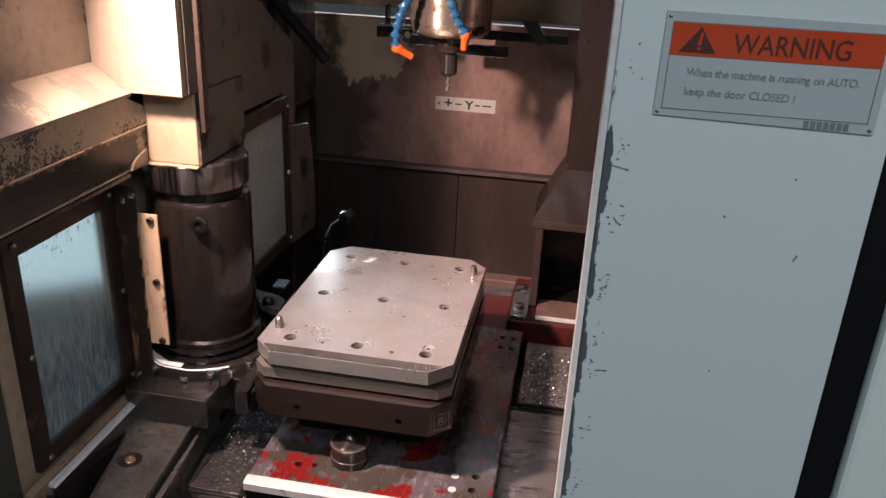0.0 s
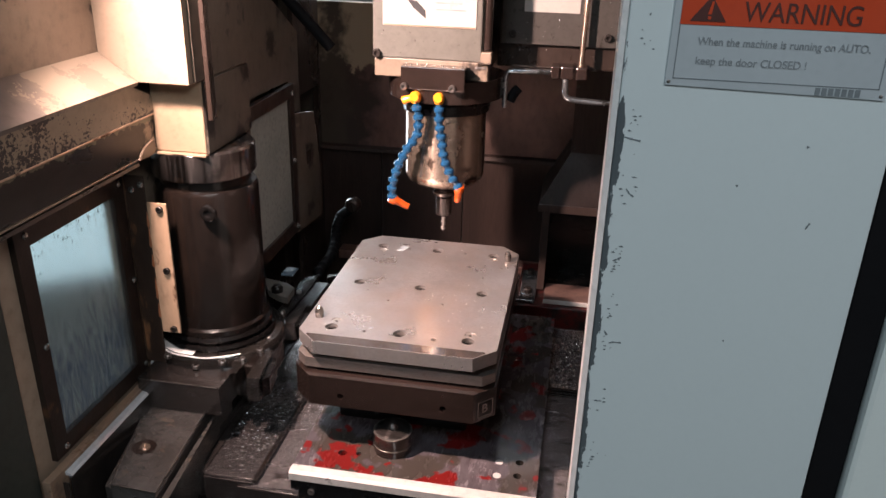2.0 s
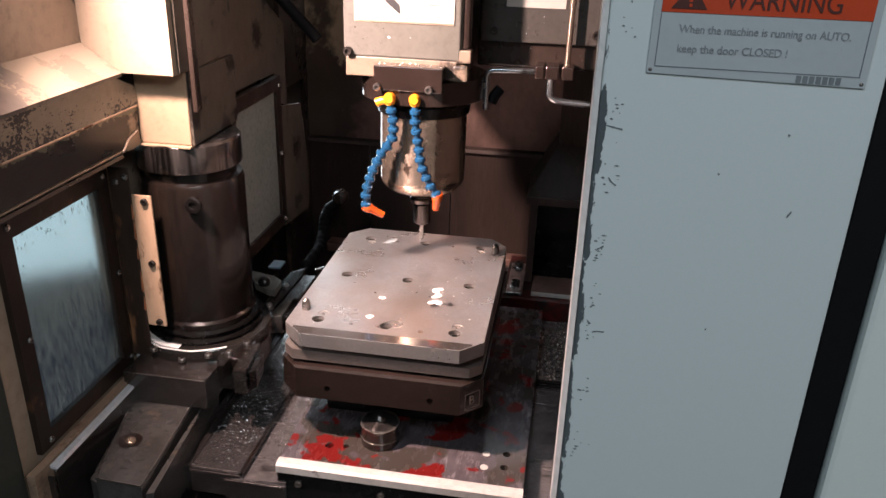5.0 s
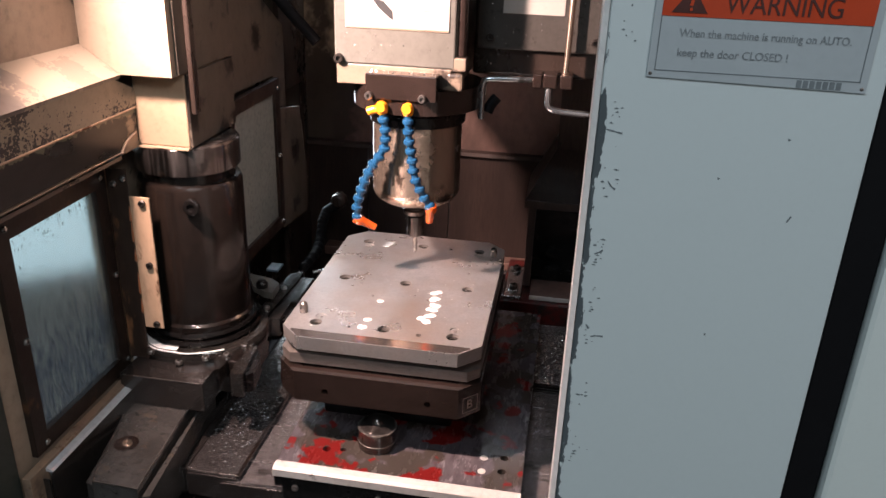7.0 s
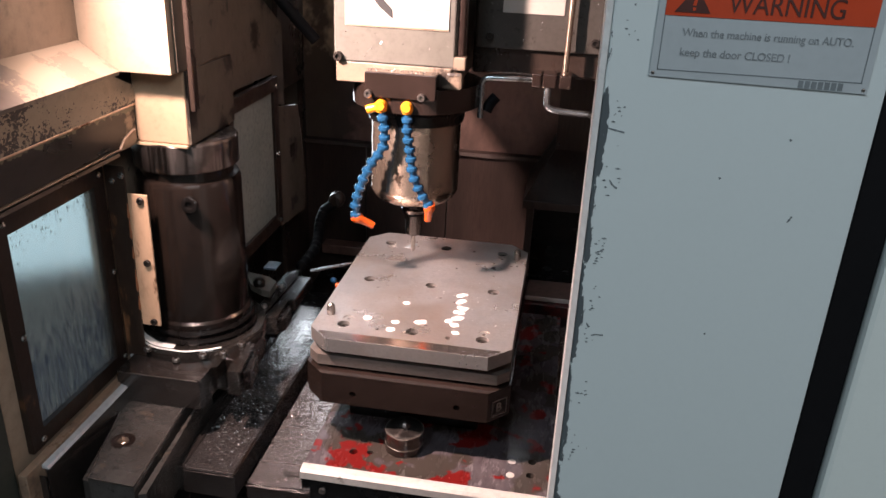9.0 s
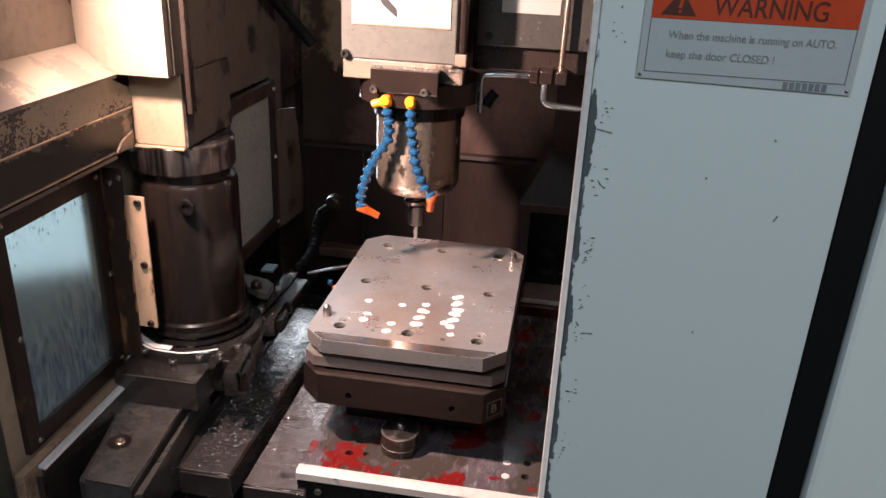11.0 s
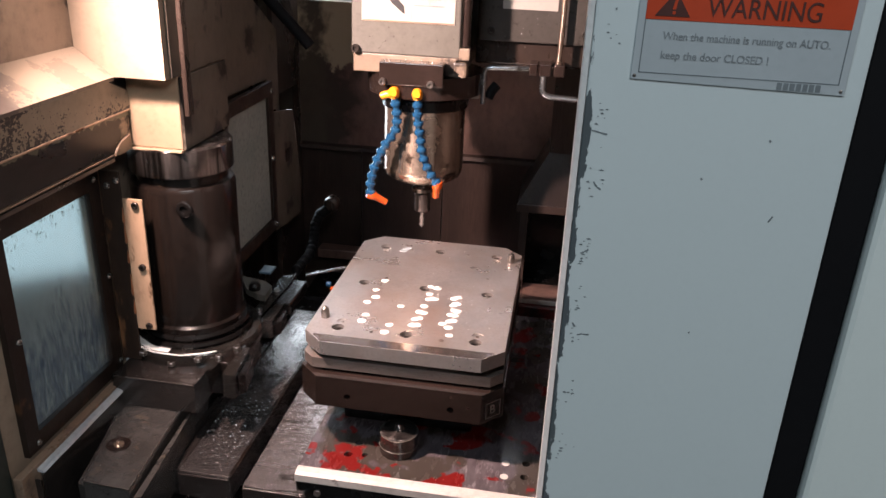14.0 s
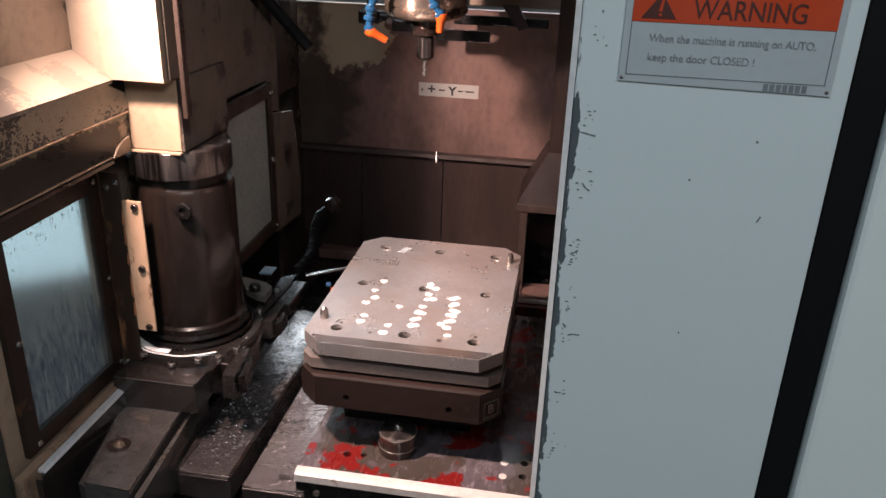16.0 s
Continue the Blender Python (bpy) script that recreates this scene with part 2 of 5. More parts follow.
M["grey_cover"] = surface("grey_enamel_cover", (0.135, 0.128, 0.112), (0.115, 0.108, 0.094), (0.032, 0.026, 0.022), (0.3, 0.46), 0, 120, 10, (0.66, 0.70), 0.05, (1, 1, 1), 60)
# Door enamel made paler: stronger light on the side panel put into its colour.
M["door_plain"] = surface("lit_enamel_panel", (0.60, 0.66, 0.64), (0.585, 0.645, 0.625), None, (0.3, 0.42), 0, 260, 3, bump=0.02, speck=0.98)
M["door"] = surface("pale_blue_green_enamel", (0.52, 0.585, 0.59), (0.512, 0.577, 0.582), (0.30, 0.33, 0.33), (0.28, 0.40), 0, 260, 3, (0.765, 0.785), 0.02, (1, 1, 1), 130, speck=0.985)
# Paler than the leaf: lamp light caught by the edge, put into the colour.
M["door_edge"] = surface("lamp_lit_edge_enamel", (0.78, 0.77, 0.75), (0.70, 0.69, 0.67), None, (0.4, 0.55), 0, 120, 20, bump=0.05)
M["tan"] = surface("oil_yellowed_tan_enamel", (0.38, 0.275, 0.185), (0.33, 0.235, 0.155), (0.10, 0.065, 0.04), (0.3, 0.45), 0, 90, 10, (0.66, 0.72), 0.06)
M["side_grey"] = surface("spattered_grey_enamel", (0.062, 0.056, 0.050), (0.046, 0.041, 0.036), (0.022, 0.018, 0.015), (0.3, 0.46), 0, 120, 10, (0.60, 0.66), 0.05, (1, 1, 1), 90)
M["rail"] = surface("oil_wet_rail", (0.125, 0.115, 0.108), (0.06, 0.055, 0.051), (0.20, 0.15, 0.11), (0.10, 0.26), 0.4, 110, 16, (0.60, 0.72), 0.15, (1, 1, 1), 30, coat=0.8, drops=(260, 0.56))
M["foot"] = surface("oily_cast_foot", (0.032, 0.027, 0.025), (0.018, 0.015, 0.014), None, (0.14, 0.30), 0.1, 110, 14, bump=0.15, coat=0.5, drops=(300, 0.62))
M["tag"] = surface("pale_blue_plastic", (0.16, 0.24, 0.32), (0.13, 0.20, 0.27), None, (0.3, 0.4), 0, 90, 20, bump=0.02)
M["white_edge"] = surface("worn_and_lit_white_edge", (0.56, 0.53, 0.50), (0.46, 0.43, 0.40), (0.20, 0.17, 0.15), (0.35, 0.5), 0, 120, 20, (0.64, 0.70), 0.05)
M["red"] = worn(worn(surface("worn_red_enamel", (0.125, 0.105, 0.114), (0.055, 0.044, 0.048), (0.20, 0.18, 0.19), (0.16, 0.36), 0.1, 120, 30, (0.60, 0.66), 0.12, (1.6, 0.5, 1), 40, (2, 0.6, 1), coat=0.3),
                     (0.052, 0.042, 0.036), 0.50, 0.53, lambda nt: noise_mask(nt, 15, 0.0, 1.0, (1, 1, 1), 2.5, 12.4)),
                (0.15, 0.011, 0.010), 0.56, 0.585, lambda nt: noise_mask(nt, 17, 0.0, 1.0, (1, 1, 1), 3.0, 20.8))
M["red_plain"] = surface("dull_red_enamel", (0.11, 0.012, 0.010), (0.06, 0.008, 0.0075), (0.018, 0.012, 0.011), (0.25, 0.45), 0, 80, 10, (0.50, 0.60), 0.1)
M["way"] = surface("wet_steel_cover", (0.40, 0.36, 0.36), (0.20, 0.175, 0.17), (0.075, 0.062, 0.058), (0.12, 0.30), 0.75, 230, 30, (0.58, 0.64), 0.3, (0.12, 1.3, 1), 55, (0.5, 1.3, 1), coat=0.5, drops=(150, 0.50, (0.5, 1, 1)))
M["sill"] = surface("oil_browned_sill", (0.36, 0.255, 0.18), (0.25, 0.17, 0.12), (0.09, 0.062, 0.048), (0.25, 0.42), 0, 90, 12, (0.52, 0.74), 0.1, (1, 1, 1), 26)
M["way_dark"] = surface("oily_steel_cover", (0.30, 0.27, 0.265), (0.12, 0.105, 0.10), (0.040, 0.034, 0.032), (0.10, 0.26), 0.85, 170, 18, (0.54, 0.66), 0.2, (0.25, 1.0, 1), 26, (0.8, 1.0, 1), coat=0.6, drops=(210, 0.46, (0.7, 1, 1)))
M["wet"] = surface("oil_wet_casting", (0.022, 0.019, 0.017), (0.011, 0.0095, 0.0085), (0.05, 0.04, 0.034), (0.06, 0.18), 0.1, 70, 10, (0.60, 0.72), 0.25, coat=0.9, drops=(220, 0.45))
M["chrome"] = surface("bright_bar", (0.60, 0.62, 0.64), (0.42, 0.43, 0.45), (0.10, 0.09, 0.08), (0.12, 0.3), 0.95, 80, 16, (0.56, 0.62), 0.1)
# Pale blue-white colour stands for the window's reflection on the wet bar top.
M["glint_bar"] = surface("pale_glint_bar", (0.78, 0.82, 0.86), (0.66, 0.69, 0.73), (0.34, 0.34, 0.35), (0.08, 0.18), 0.35, 90, 16, (0.60, 0.68), 0.1, coat=0.5)
M["bolt"] = plain("bolt_steel", (0.32, 0.29, 0.27), 0.32, 0.9)
M["dark_bolt"] = plain("black_bolt", (0.05, 0.042, 0.038), 0.35, 0.6)
# Near-black for bores and notch: their inner shade put into the colour.
M["hole"] = plain("bore_shadow_steel", (0.03, 0.024, 0.02), 0.6, 0.3)
M["blue"] = surface("blue_hose_plastic", (0.014, 0.068, 0.15), (0.011, 0.054, 0.125), None, (0.10, 0.18), 0, 90, 30, bump=0.03, coat=1.0)
M["orange"] = surface("orange_nozzle_plastic", (0.62, 0.10, 0.012), (0.52, 0.08, 0.012), None, (0.18, 0.3), 0, 90, 30, bump=0.03, coat=0.4)
M["amber"] = surface("amber_fitting_plastic", (0.95, 0.34, 0.02), (0.90, 0.28, 0.02), None, (0.22, 0.35), 0, 90, 30, bump=0.03)
M["label"] = surface("white_label_film", (0.42, 0.40, 0.37), (0.385, 0.36, 0.325), (0.46, 0.32, 0.18), (0.3, 0.45), 0, 200, 12, (0.66, 0.74), 0.02, speck=0.95)
M["sign"] = surface("silver_sign_film", (0.40, 0.445, 0.465), (0.375, 0.42, 0.44), None, (0.28, 0.4), 0.1, 200, 12, bump=0.02, speck=0.97)
M["sign_orange"] = surface("orange_sign_print", (0.46, 0.050, 0.012), (0.42, 0.045, 0.012), None, (0.35, 0.5), 0, 200, 12, bump=0.02, speck=0.95)
M["faded_ink"] = plain("faded_sign_ink", (0.075, 0.022, 0.017), 0.5)
M["ink"] = plain("black_ink", (0.02, 0.02, 0.022), 0.5)
M["grey_ink"] = plain("grey_ink", (0.17, 0.20, 0.215), 0.5)
M["sign_ink"] = plain("weathered_sign_ink", (0.25, 0.28, 0.295), 0.5)
M["rubber"] = surface("black_rubber", (0.004, 0.004, 0.005), (0.003, 0.003, 0.004), None, (0.6, 0.8), 0, 90, 10, bump=0.05, spec=0.15)
M["green"] = surface("dark_green_enamel", (0.050, 0.058, 0.050), (0.034, 0.040, 0.034), None, (0.35, 0.5), 0, 90, 6, bump=0.05)
M["workshop"] = surface("workshop_paint", (0.55, 0.58, 0.58), (0.5, 0.53, 0.53), None, (0.6, 0.8), 0, 30, 2, bump=0.05)
M["concrete"] = surface("workshop_concrete", (0.28, 0.28, 0.27), (0.2, 0.2, 0.19), None, (0.5, 0.8), 0, 60, 3, bump=0.2)
M["coolant"] = surface("milky_coolant", (0.90, 0.88, 0.85), (0.86, 0.84, 0.82), None, (0.08, 0.15), 0, 200, 40, bump=0.0)


def frosted_pane(name, streak):
    m, nt, b = principled(name)
    # Streaks gather downwards; dimmer light low behind the pane is painted in too.
    runs = summed(nt, noise_mask(nt, 80, 0.2, 0.8, streak, 10.0, 3.0), graded(nt, "Z", 0.10, 0.24, 0.04, -0.32))
    mask = stepped(nt, runs, 0.44, 0.66)
    col = mixed(nt, mask, (0.80, 0.89, 0.88), (0.27, 0.34, 0.46))
    spots = stepped(nt, summed(nt, noise_mask(nt, 170, 0.0, 1.0, (1, 1, 0.7), 3.0, 7.7), graded(nt, "Z", 0.16, 0.29, -0.14, 0.02)), 0.635, 0.67)
    nt.links.new(mixed(nt, spots, col, (0.10, 0.12, 0.11)), b.inputs["Base Color"])
    b.inputs["Transmission Weight"].default_value = 0.94
    b.inputs["Roughness"].default_value = 0.25
    b.inputs["IOR"].default_value = 1.2
    bp = nt.nodes.new("ShaderNodeBump")
    bp.inputs["Strength"].default_value, bp.inputs["Distance"].default_value = 0.2, 0.001
    nt.links.new(mask, bp.inputs["Height"])
    nt.links.new(bp.outputs["Normal"], b.inputs["Normal"])
    return m


# Opaque grey pane: the weak light behind window_2 is put into its colour.
M["pane_dim"] = surface("dim_lit_clouded_pane", (0.28, 0.31, 0.29), (0.18, 0.21, 0.20), (0.40, 0.43, 0.42), (0.10, 0.26), 0, 120, 4, (0.70, 0.74), 0.05, (1, 1, 1), 70)
M["pane"] = frosted_pane("streaked_frosted_pane", (1, 3.4, 0.42))


def chipped_door():
    """Enamel with a chipped band along the free edge; the bared primer is dark grey."""
    m = M["door"]
    nt = m.node_tree
    b = nt.nodes["Principled BSDF"]
    paint = b.inputs["Base Color"].links[0].from_socket
    co = nt.nodes.new("ShaderNodeTexCoord")
    sep = nt.nodes.new("ShaderNodeSeparateXYZ")
    nt.links.new(co.outputs["Object"], sep.inputs[0])
    edge = nt.nodes.new("ShaderNodeMapRange")
    edge.inputs["From Min"].default_value, edge.inputs["From Max"].default_value = 0.0012, 0.0085
    edge.inputs["To Min"].default_value, edge.inputs["To Max"].default_value = 0.46, -0.55
    nt.links.new(sep.outputs["X"], edge.inputs["Value"])
    top = nt.nodes.new("ShaderNodeMapRange")
    top.inputs["From Min"].default_value, top.inputs["From Max"].default_value = 1.345, 1.375
    top.inputs["To Min"].default_value, top.inputs["To Max"].default_value = 0.0, -0.45
    nt.links.new(sep.outputs["Z"], top.inputs["Value"])
    add = nt.nodes.new("ShaderNodeMath")
    nt.links.new(edge.outputs["Result"], add.inputs[0])
    nt.links.new(noise_mask(nt, 120, 0.32, 0.68, (1, 1, 0.42), 12.0, 5.0), add.inputs[1])
    add2 = nt.nodes.new("ShaderNodeMath")
    nt.links.new(add.outputs[0], add2.inputs[0])
    nt.links.new(top.outputs["Result"], add2.inputs[1])
    cut = nt.nodes.new("ShaderNodeMapRange")
    cut.inputs["From Min"].default_value, cut.inputs["From Max"].default_value = 0.66, 0.70
    nt.links.new(add2.outputs[0], cut.inputs["Value"])
    nt.links.new(mixed(nt, cut.outputs["Result"], paint, (0.075, 0.090, 0.098)), b.inputs["Base Color"])


chipped_door()

# ---- building helpers ----
ORIGIN = {}


def thing(name, at, label, category, group="", kind=""):
    ob = new(name)
    ob.empty_display_size = 0.02
    ob.location = at
    ORIGIN[ob.name] = Vector(at)
    return tagged(ob, label, category, group, kind)


def finish(bm, bevel=0.0, segments=2):
    if bevel:
        sharp = [e for e in bm.edges if len(e.link_faces) == 2 and e.calc_face_angle(0) > 0.5]
        bmesh.ops.bevel(bm, geom=sharp, offset=bevel, segments=segments, profile=0.5, affect="EDGES", clamp_overlap=True)
    bmesh.ops.recalc_face_normals(bm, faces=bm.faces)
    return bm


def part(name, bm, material, parent=None, label="", smooth=False):
    """Links a bmesh, built in world places, as one mesh object under a thing or part."""
    org = ORIGIN[parent.name] if parent else Vector((0, 0, 0))
    bm.transform(Matrix.Translation(-org))
    me = bpy.data.meshes.new(name)
    if smooth:
        for f in bm.faces:
            f.smooth = True
        for e in bm.edges:
            e.smooth = not (len(e.link_faces) == 2 and e.calc_face_angle(0) > 0.6)
    bm.to_mesh(me)
    bm.free()
    me.materials.append(M[material])
    ob = new(name, me)
    if parent:
        ob.parent = parent
    ORIGIN[ob.name] = org
    return tagged(ob, label) if label else ob


def solid(name, bm, material, label, category, at=None, group="", kind="", smooth=False):
    """A top-level thing of one mesh, its origin at its base."""
    vs = [v.co for v in bm.verts]
    lo, hi = [min(v[i] for v in vs) for i in range(3)], [max(v[i] for v in vs) for i in range(3)]
    at = Vector(at or ((lo[0] + hi[0]) / 2, (lo[1] + hi[1]) / 2, lo[2]))
    bm.transform(Matrix.Translation(-at))
    ob = part(name, bm, material, None, "", smooth)
    ob.location = at
    ORIGIN[ob.name] = at
    return tagged(ob, label, category, group, kind)


def box(x0, x1, y0, y1, z0, z1, bevel=0.0, bm=None, segments=2):
    out = bm or bmesh.new()
    one = bmesh.new()
    bmesh.ops.create_cube(one, size=1)
    bmesh.ops.transform(one, matrix=Matrix.Translation(((x0 + x1) / 2, (y0 + y1) / 2, (z0 + z1) / 2)) @ Matrix.Diagonal((x1 - x0, y1 - y0, z1 - z0, 1)), verts=one.verts)
    finish(one, bevel, segments)
    return joined(out, one)


def joined(out, one):
    me = bpy.data.meshes.new("tmp")
    one.to_mesh(me)
    one.free()
    out.from_mesh(me)
    bpy.data.meshes.remove(me)
    return out


def prism(outline, axis, a, b, bevel=0.0, bm=None):
    """An outline of 2D points pushed along an axis from a to b. axis x: (y, z); y: (x, z); z: (x, y)."""
    def at(p, d):
        return {"x": (d, p[0], p[1]), "y": (p[0], d, p[1]), "z": (p[0], p[1], d)}[axis]
    one = bmesh.new()
    lo = [one.verts.new(at(p, a)) for p in outline]
    hi = [one.verts.new(at(p, b)) for p in outline]
    one.faces.new(lo)
    one.faces.new(hi)
    for i in range(len(outline)):
        j = (i + 1) % len(outline)
        one.faces.new((lo[i], lo[j], hi[j], hi[i]))
    finish(one, bevel)
    return joined(bm or bmesh.new(), one)


def lathe(profile, centre, axis="z", n=40, bm=None):
    """A turned solid: profile of (radius, height) from bottom to top about an axis through centre."""
    one = bmesh.new()
    turn = {"z": Matrix(), "y": Matrix.Rotation(radians(90), 4, "X"), "x": Matrix.Rotation(radians(90), 4, "Y")}[axis]
    rings = []
    for r, h in profile:
        rings.append([one.verts.new((max(r, 1e-5) * math.cos(2 * math.pi * i / n), max(r, 1e-5) * math.sin(2 * math.pi * i / n), h)) for i in range(n)])
    for lo, hi in zip(rings, rings[1:]):
        for i in range(n):
            one.faces.new((lo[i], lo[(i + 1) % n], hi[(i + 1) % n], hi[i]))
    one.faces.new(rings[0])
    one.faces.new(rings[-1])
    bmesh.ops.recalc_face_normals(one, faces=one.faces)
    one.transform(Matrix.Translation(centre) @ turn)
    return joined(bm or bmesh.new(), one)


def tube(points, radius, n=12, bm=None, bulge=None):
    """A round tube along points, its bends softened."""
    pts = [Vector(p) for p in points]
    for _ in range(2):
        soft = [pts[0]]
        for a, b in zip(pts, pts[1:]):
            soft += [a.lerp(b, 0.25), a.lerp(b, 0.75)]
        pts = soft + [pts[-1]]
    one = bmesh.new()
    rings = []
    side = Vector((0, 0, 1))
    for i, p in enumerate(pts):
        way = (pts[min(i + 1, len(pts) - 1)] - pts[max(i - 1, 0)]).normalized()
        u = way.cross(side if abs(way.dot(side)) < 0.95 else Vector((1, 0, 0))).normalized()
        v = way.cross(u)
        rings.append([one.verts.new(p + radius * (u * math.cos(2 * math.pi * k / n) + v * math.sin(2 * math.pi * k / n))) for k in range(n)])
    for a, b in zip(rings, rings[1:]):
        best = min(range(n), key=lambda s: (a[0].co - b[s].co).length)
        for k in range(n):
            one.faces.new((a[k], a[(k + 1) % n], b[(k + 1 + best) % n], b[(k + best) % n]))
    one.faces.new(rings[0])
    one.faces.new(rings[-1])
    bmesh.ops.recalc_face_normals(one, faces=one.faces)
    return joined(bm or bmesh.new(), one)


def cap_screw(centre, axis, r, h, bm=None, socket=True):
    """A socket-head screw: axis 'y' faces -y, 'x' faces +x, 'z' faces up."""
    prof = [(r, 0), (r, h * 0.82), (r * 0.86, h), (r * 0.5, h), (r * 0.46, h * 0.45), (0, h * 0.45)] if socket else [(r, 0), (r * 0.97, h * 0.35), (r * 0.75, h * 0.75), (r * 0.35, h), (0, h)]
    return lathe(prof, centre, axis, 14, bm)


def cut(ob, cutter):
    """Cuts a bmesh out of a mesh object, for good."""
    org = ORIGIN[ob.name]
    cutter.transform(Matrix.Translation(-org))
    me = bpy.data.meshes.new("cutter")
    bmesh.ops.recalc_face_normals(cutter, faces=cutter.faces)
    cutter.to_mesh(me)
    cutter.free()
    tool = new("cutter", me)
    if ob.parent:
        tool.parent = ob.parent
    md = ob.modifiers.new("cut", "BOOLEAN")
    md.object, md.operation, md.solver = tool, "DIFFERENCE", "EXACT"
    if not ob.parent:
        tool.location = ob.location
    bpy.context.view_layer.update()
    got = bpy.data.meshes.new_from_object(ob.evaluated_get(bpy.context.evaluated_depsgraph_get()))
    ob.modifiers.clear()
    got.materials.clear()
    got.materials.append(ob.data.materials[0])
    ob.data = got
    bpy.data.objects.remove(tool)
    bpy.data.meshes.remove(me)


def words(name, text, size, material, parent, m, stretch=1.0, bold=0.0):
    """Lettering as thin geometry: text in its own xy plane, placed by m."""
    cu = bpy.data.curves.new(name, "FONT")
    cu.body, cu.size, cu.extrude, cu.offset = text, size, 0.0002, bold
    tmp = new(name, cu)
    bpy.context.view_layer.update()
    me = bpy.data.meshes.new_from_object(tmp.evaluated_get(bpy.context.evaluated_depsgraph_get()))
    bpy.data.objects.remove(tmp)
    bm = bmesh.new()
    bm.from_mesh(me)
    bpy.data.meshes.remove(me)
    bm.transform(m @ Matrix.Diagonal((stretch, 1, 1, 1)))
    return part(name, bm, material, parent)


def facing_front(x, y, z):
    """The pose of lettering on a face towards -y."""
    return Matrix.Translation((x, y, z)) @ Matrix.Rotation(radians(90), 4, "X")

# ---- structure: workshop shell and enclosure ----
solid("floor", box(-4, 4, -5, 3, -0.1, 0.0), "concrete", "grey concrete workshop floor under the machine", "floor", kind="structure")
solid("ceiling", box(-4, 4, -5, 3, 3.0, 3.1), "workshop", "pale workshop ceiling above the machine", "ceiling", kind="structure")
solid("wall_south", box(-4, 4, -5.1, -5.0, 0, 3), "workshop", "plain pale workshop wall behind the camera", "wall", kind="structure")
solid("wall_west", box(-4.1, -4, -5, 3, 0, 3), "workshop", "plain pale workshop wall beside the machine", "wall", kind="structure")
solid("wall_east", box(4, 4.1, -5, 3, 0, 3), "workshop", "plain pale workshop wall beside the machine", "wall", kind="structure")
solid("wall_north", box(-4, 4, 3.0, 3.1, 0, 3), "workshop", "plain pale workshop wall behind the machine", "wall", kind="structure")

Y_BACK = 0.55
# back guard: a stained upper sheet over a folded ledge, three dark lower sheets
back = thing("back_guard", (0, Y_BACK, 0.5), "oil-stained brown sheet metal back guard with folded ledge", "machine guard", kind="structure")
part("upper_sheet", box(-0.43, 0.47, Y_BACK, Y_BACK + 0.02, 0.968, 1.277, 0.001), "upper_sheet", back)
# lower sheets: the shade on them is in their dark colour
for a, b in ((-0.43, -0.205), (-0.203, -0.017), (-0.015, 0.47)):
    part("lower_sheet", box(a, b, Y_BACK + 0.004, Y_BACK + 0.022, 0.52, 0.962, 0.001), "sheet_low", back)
part("ledge", prism([(Y_BACK + 0.01, 0.972), (Y_BACK - 0.012, 0.966), (Y_BACK - 0.014, 0.958), (Y_BACK + 0.01, 0.958)], "x", -0.36, 0.19, 0.001), "sheet_low", back)
part("foot_rail", box(-0.30, 0.19, Y_BACK - 0.035, Y_BACK + 0.003, 0.700, 0.722, 0.002), "back_sheet", back)

# axis label on the back guard
lab = solid("axis_label", box(-0.0745, 0.0555, Y_BACK - 0.0016, Y_BACK, 1.093, 1.1215, 0.0003), "label", "white adhesive axis label with plus and minus marks", "label")
words("letter", "Y", 0.025, "ink", lab, facing_front(-0.0095, Y_BACK - 0.0017, 1.0985), 1.1, 0.0008)
words("plus_sign", "+", 0.030, "ink", lab, facing_front(-0.056, Y_BACK - 0.0017, 1.0985), 1.1, 0.0006)
part("arrow", prism([(-0.070, 1.106), (-0.064, 1.111), (-0.066, 1.107), (-0.064, 1.102)], "y", Y_BACK - 0.0019, Y_BACK - 0.0015), "ink", lab)
for a, b in ((-0.031, -0.017), (0.011, 0.022), (0.027, 0.046)):
    part("dash", box(a, b, Y_BACK - 0.0019, Y_BACK - 0.0015, 1.1060, 1.1090), "ink", lab)

# roof and outer shell that close the machine
solid("enclosure_roof", box(-0.47, 0.62, -0.60, 0.60, 2.05, 2.09), "green", "dark enamel machine roof", "machine roof", kind="structure")
solid("enclosure_side", box(0.60, 0.62, -0.60, 0.60, 0.3, 2.05), "grime", "oily brown side sheet of the enclosure", "machine guard", kind="structure")
solid("chip_tray", box(-0.46, 0.60, -0.62, 0.60, 0.50, 0.53), "oily_and_shade_black", "oil-wet black chip tray at the bottom", "chip tray", kind="structure")
solid("front_apron", box(-0.46, 0.60, -0.62, -0.60, 0.0, 0.62), "green", "dark enamel machine apron below the door", "machine panel", kind="structure")

# ---- changer side: wall, hood, window ----
XL = -0.407
side = thing("changer_wall", (XL, -0.3, 0.5), "cream enamel side wall with brown oil stains", "machine wall", kind="structure")
part("upper_panel", box(XL - 0.03, XL - 0.004, -0.62, -0.13, 1.105, 2.05), "cream_dirty", side)
part("lower_panel", box(XL - 0.03, XL - 0.004, -0.62, -0.13, 0.5, 0.785), "cream_tan", side)
part("front_panel", box(XL - 0.03, XL - 0.004, -0.62, -0.372, 0.785, 1.105), "cream_tan", side)
part("rear_panel", box(XL - 0.03, XL - 0.004, -0.155, -0.03, 0.785, 1.105), "cream_dirty", side)


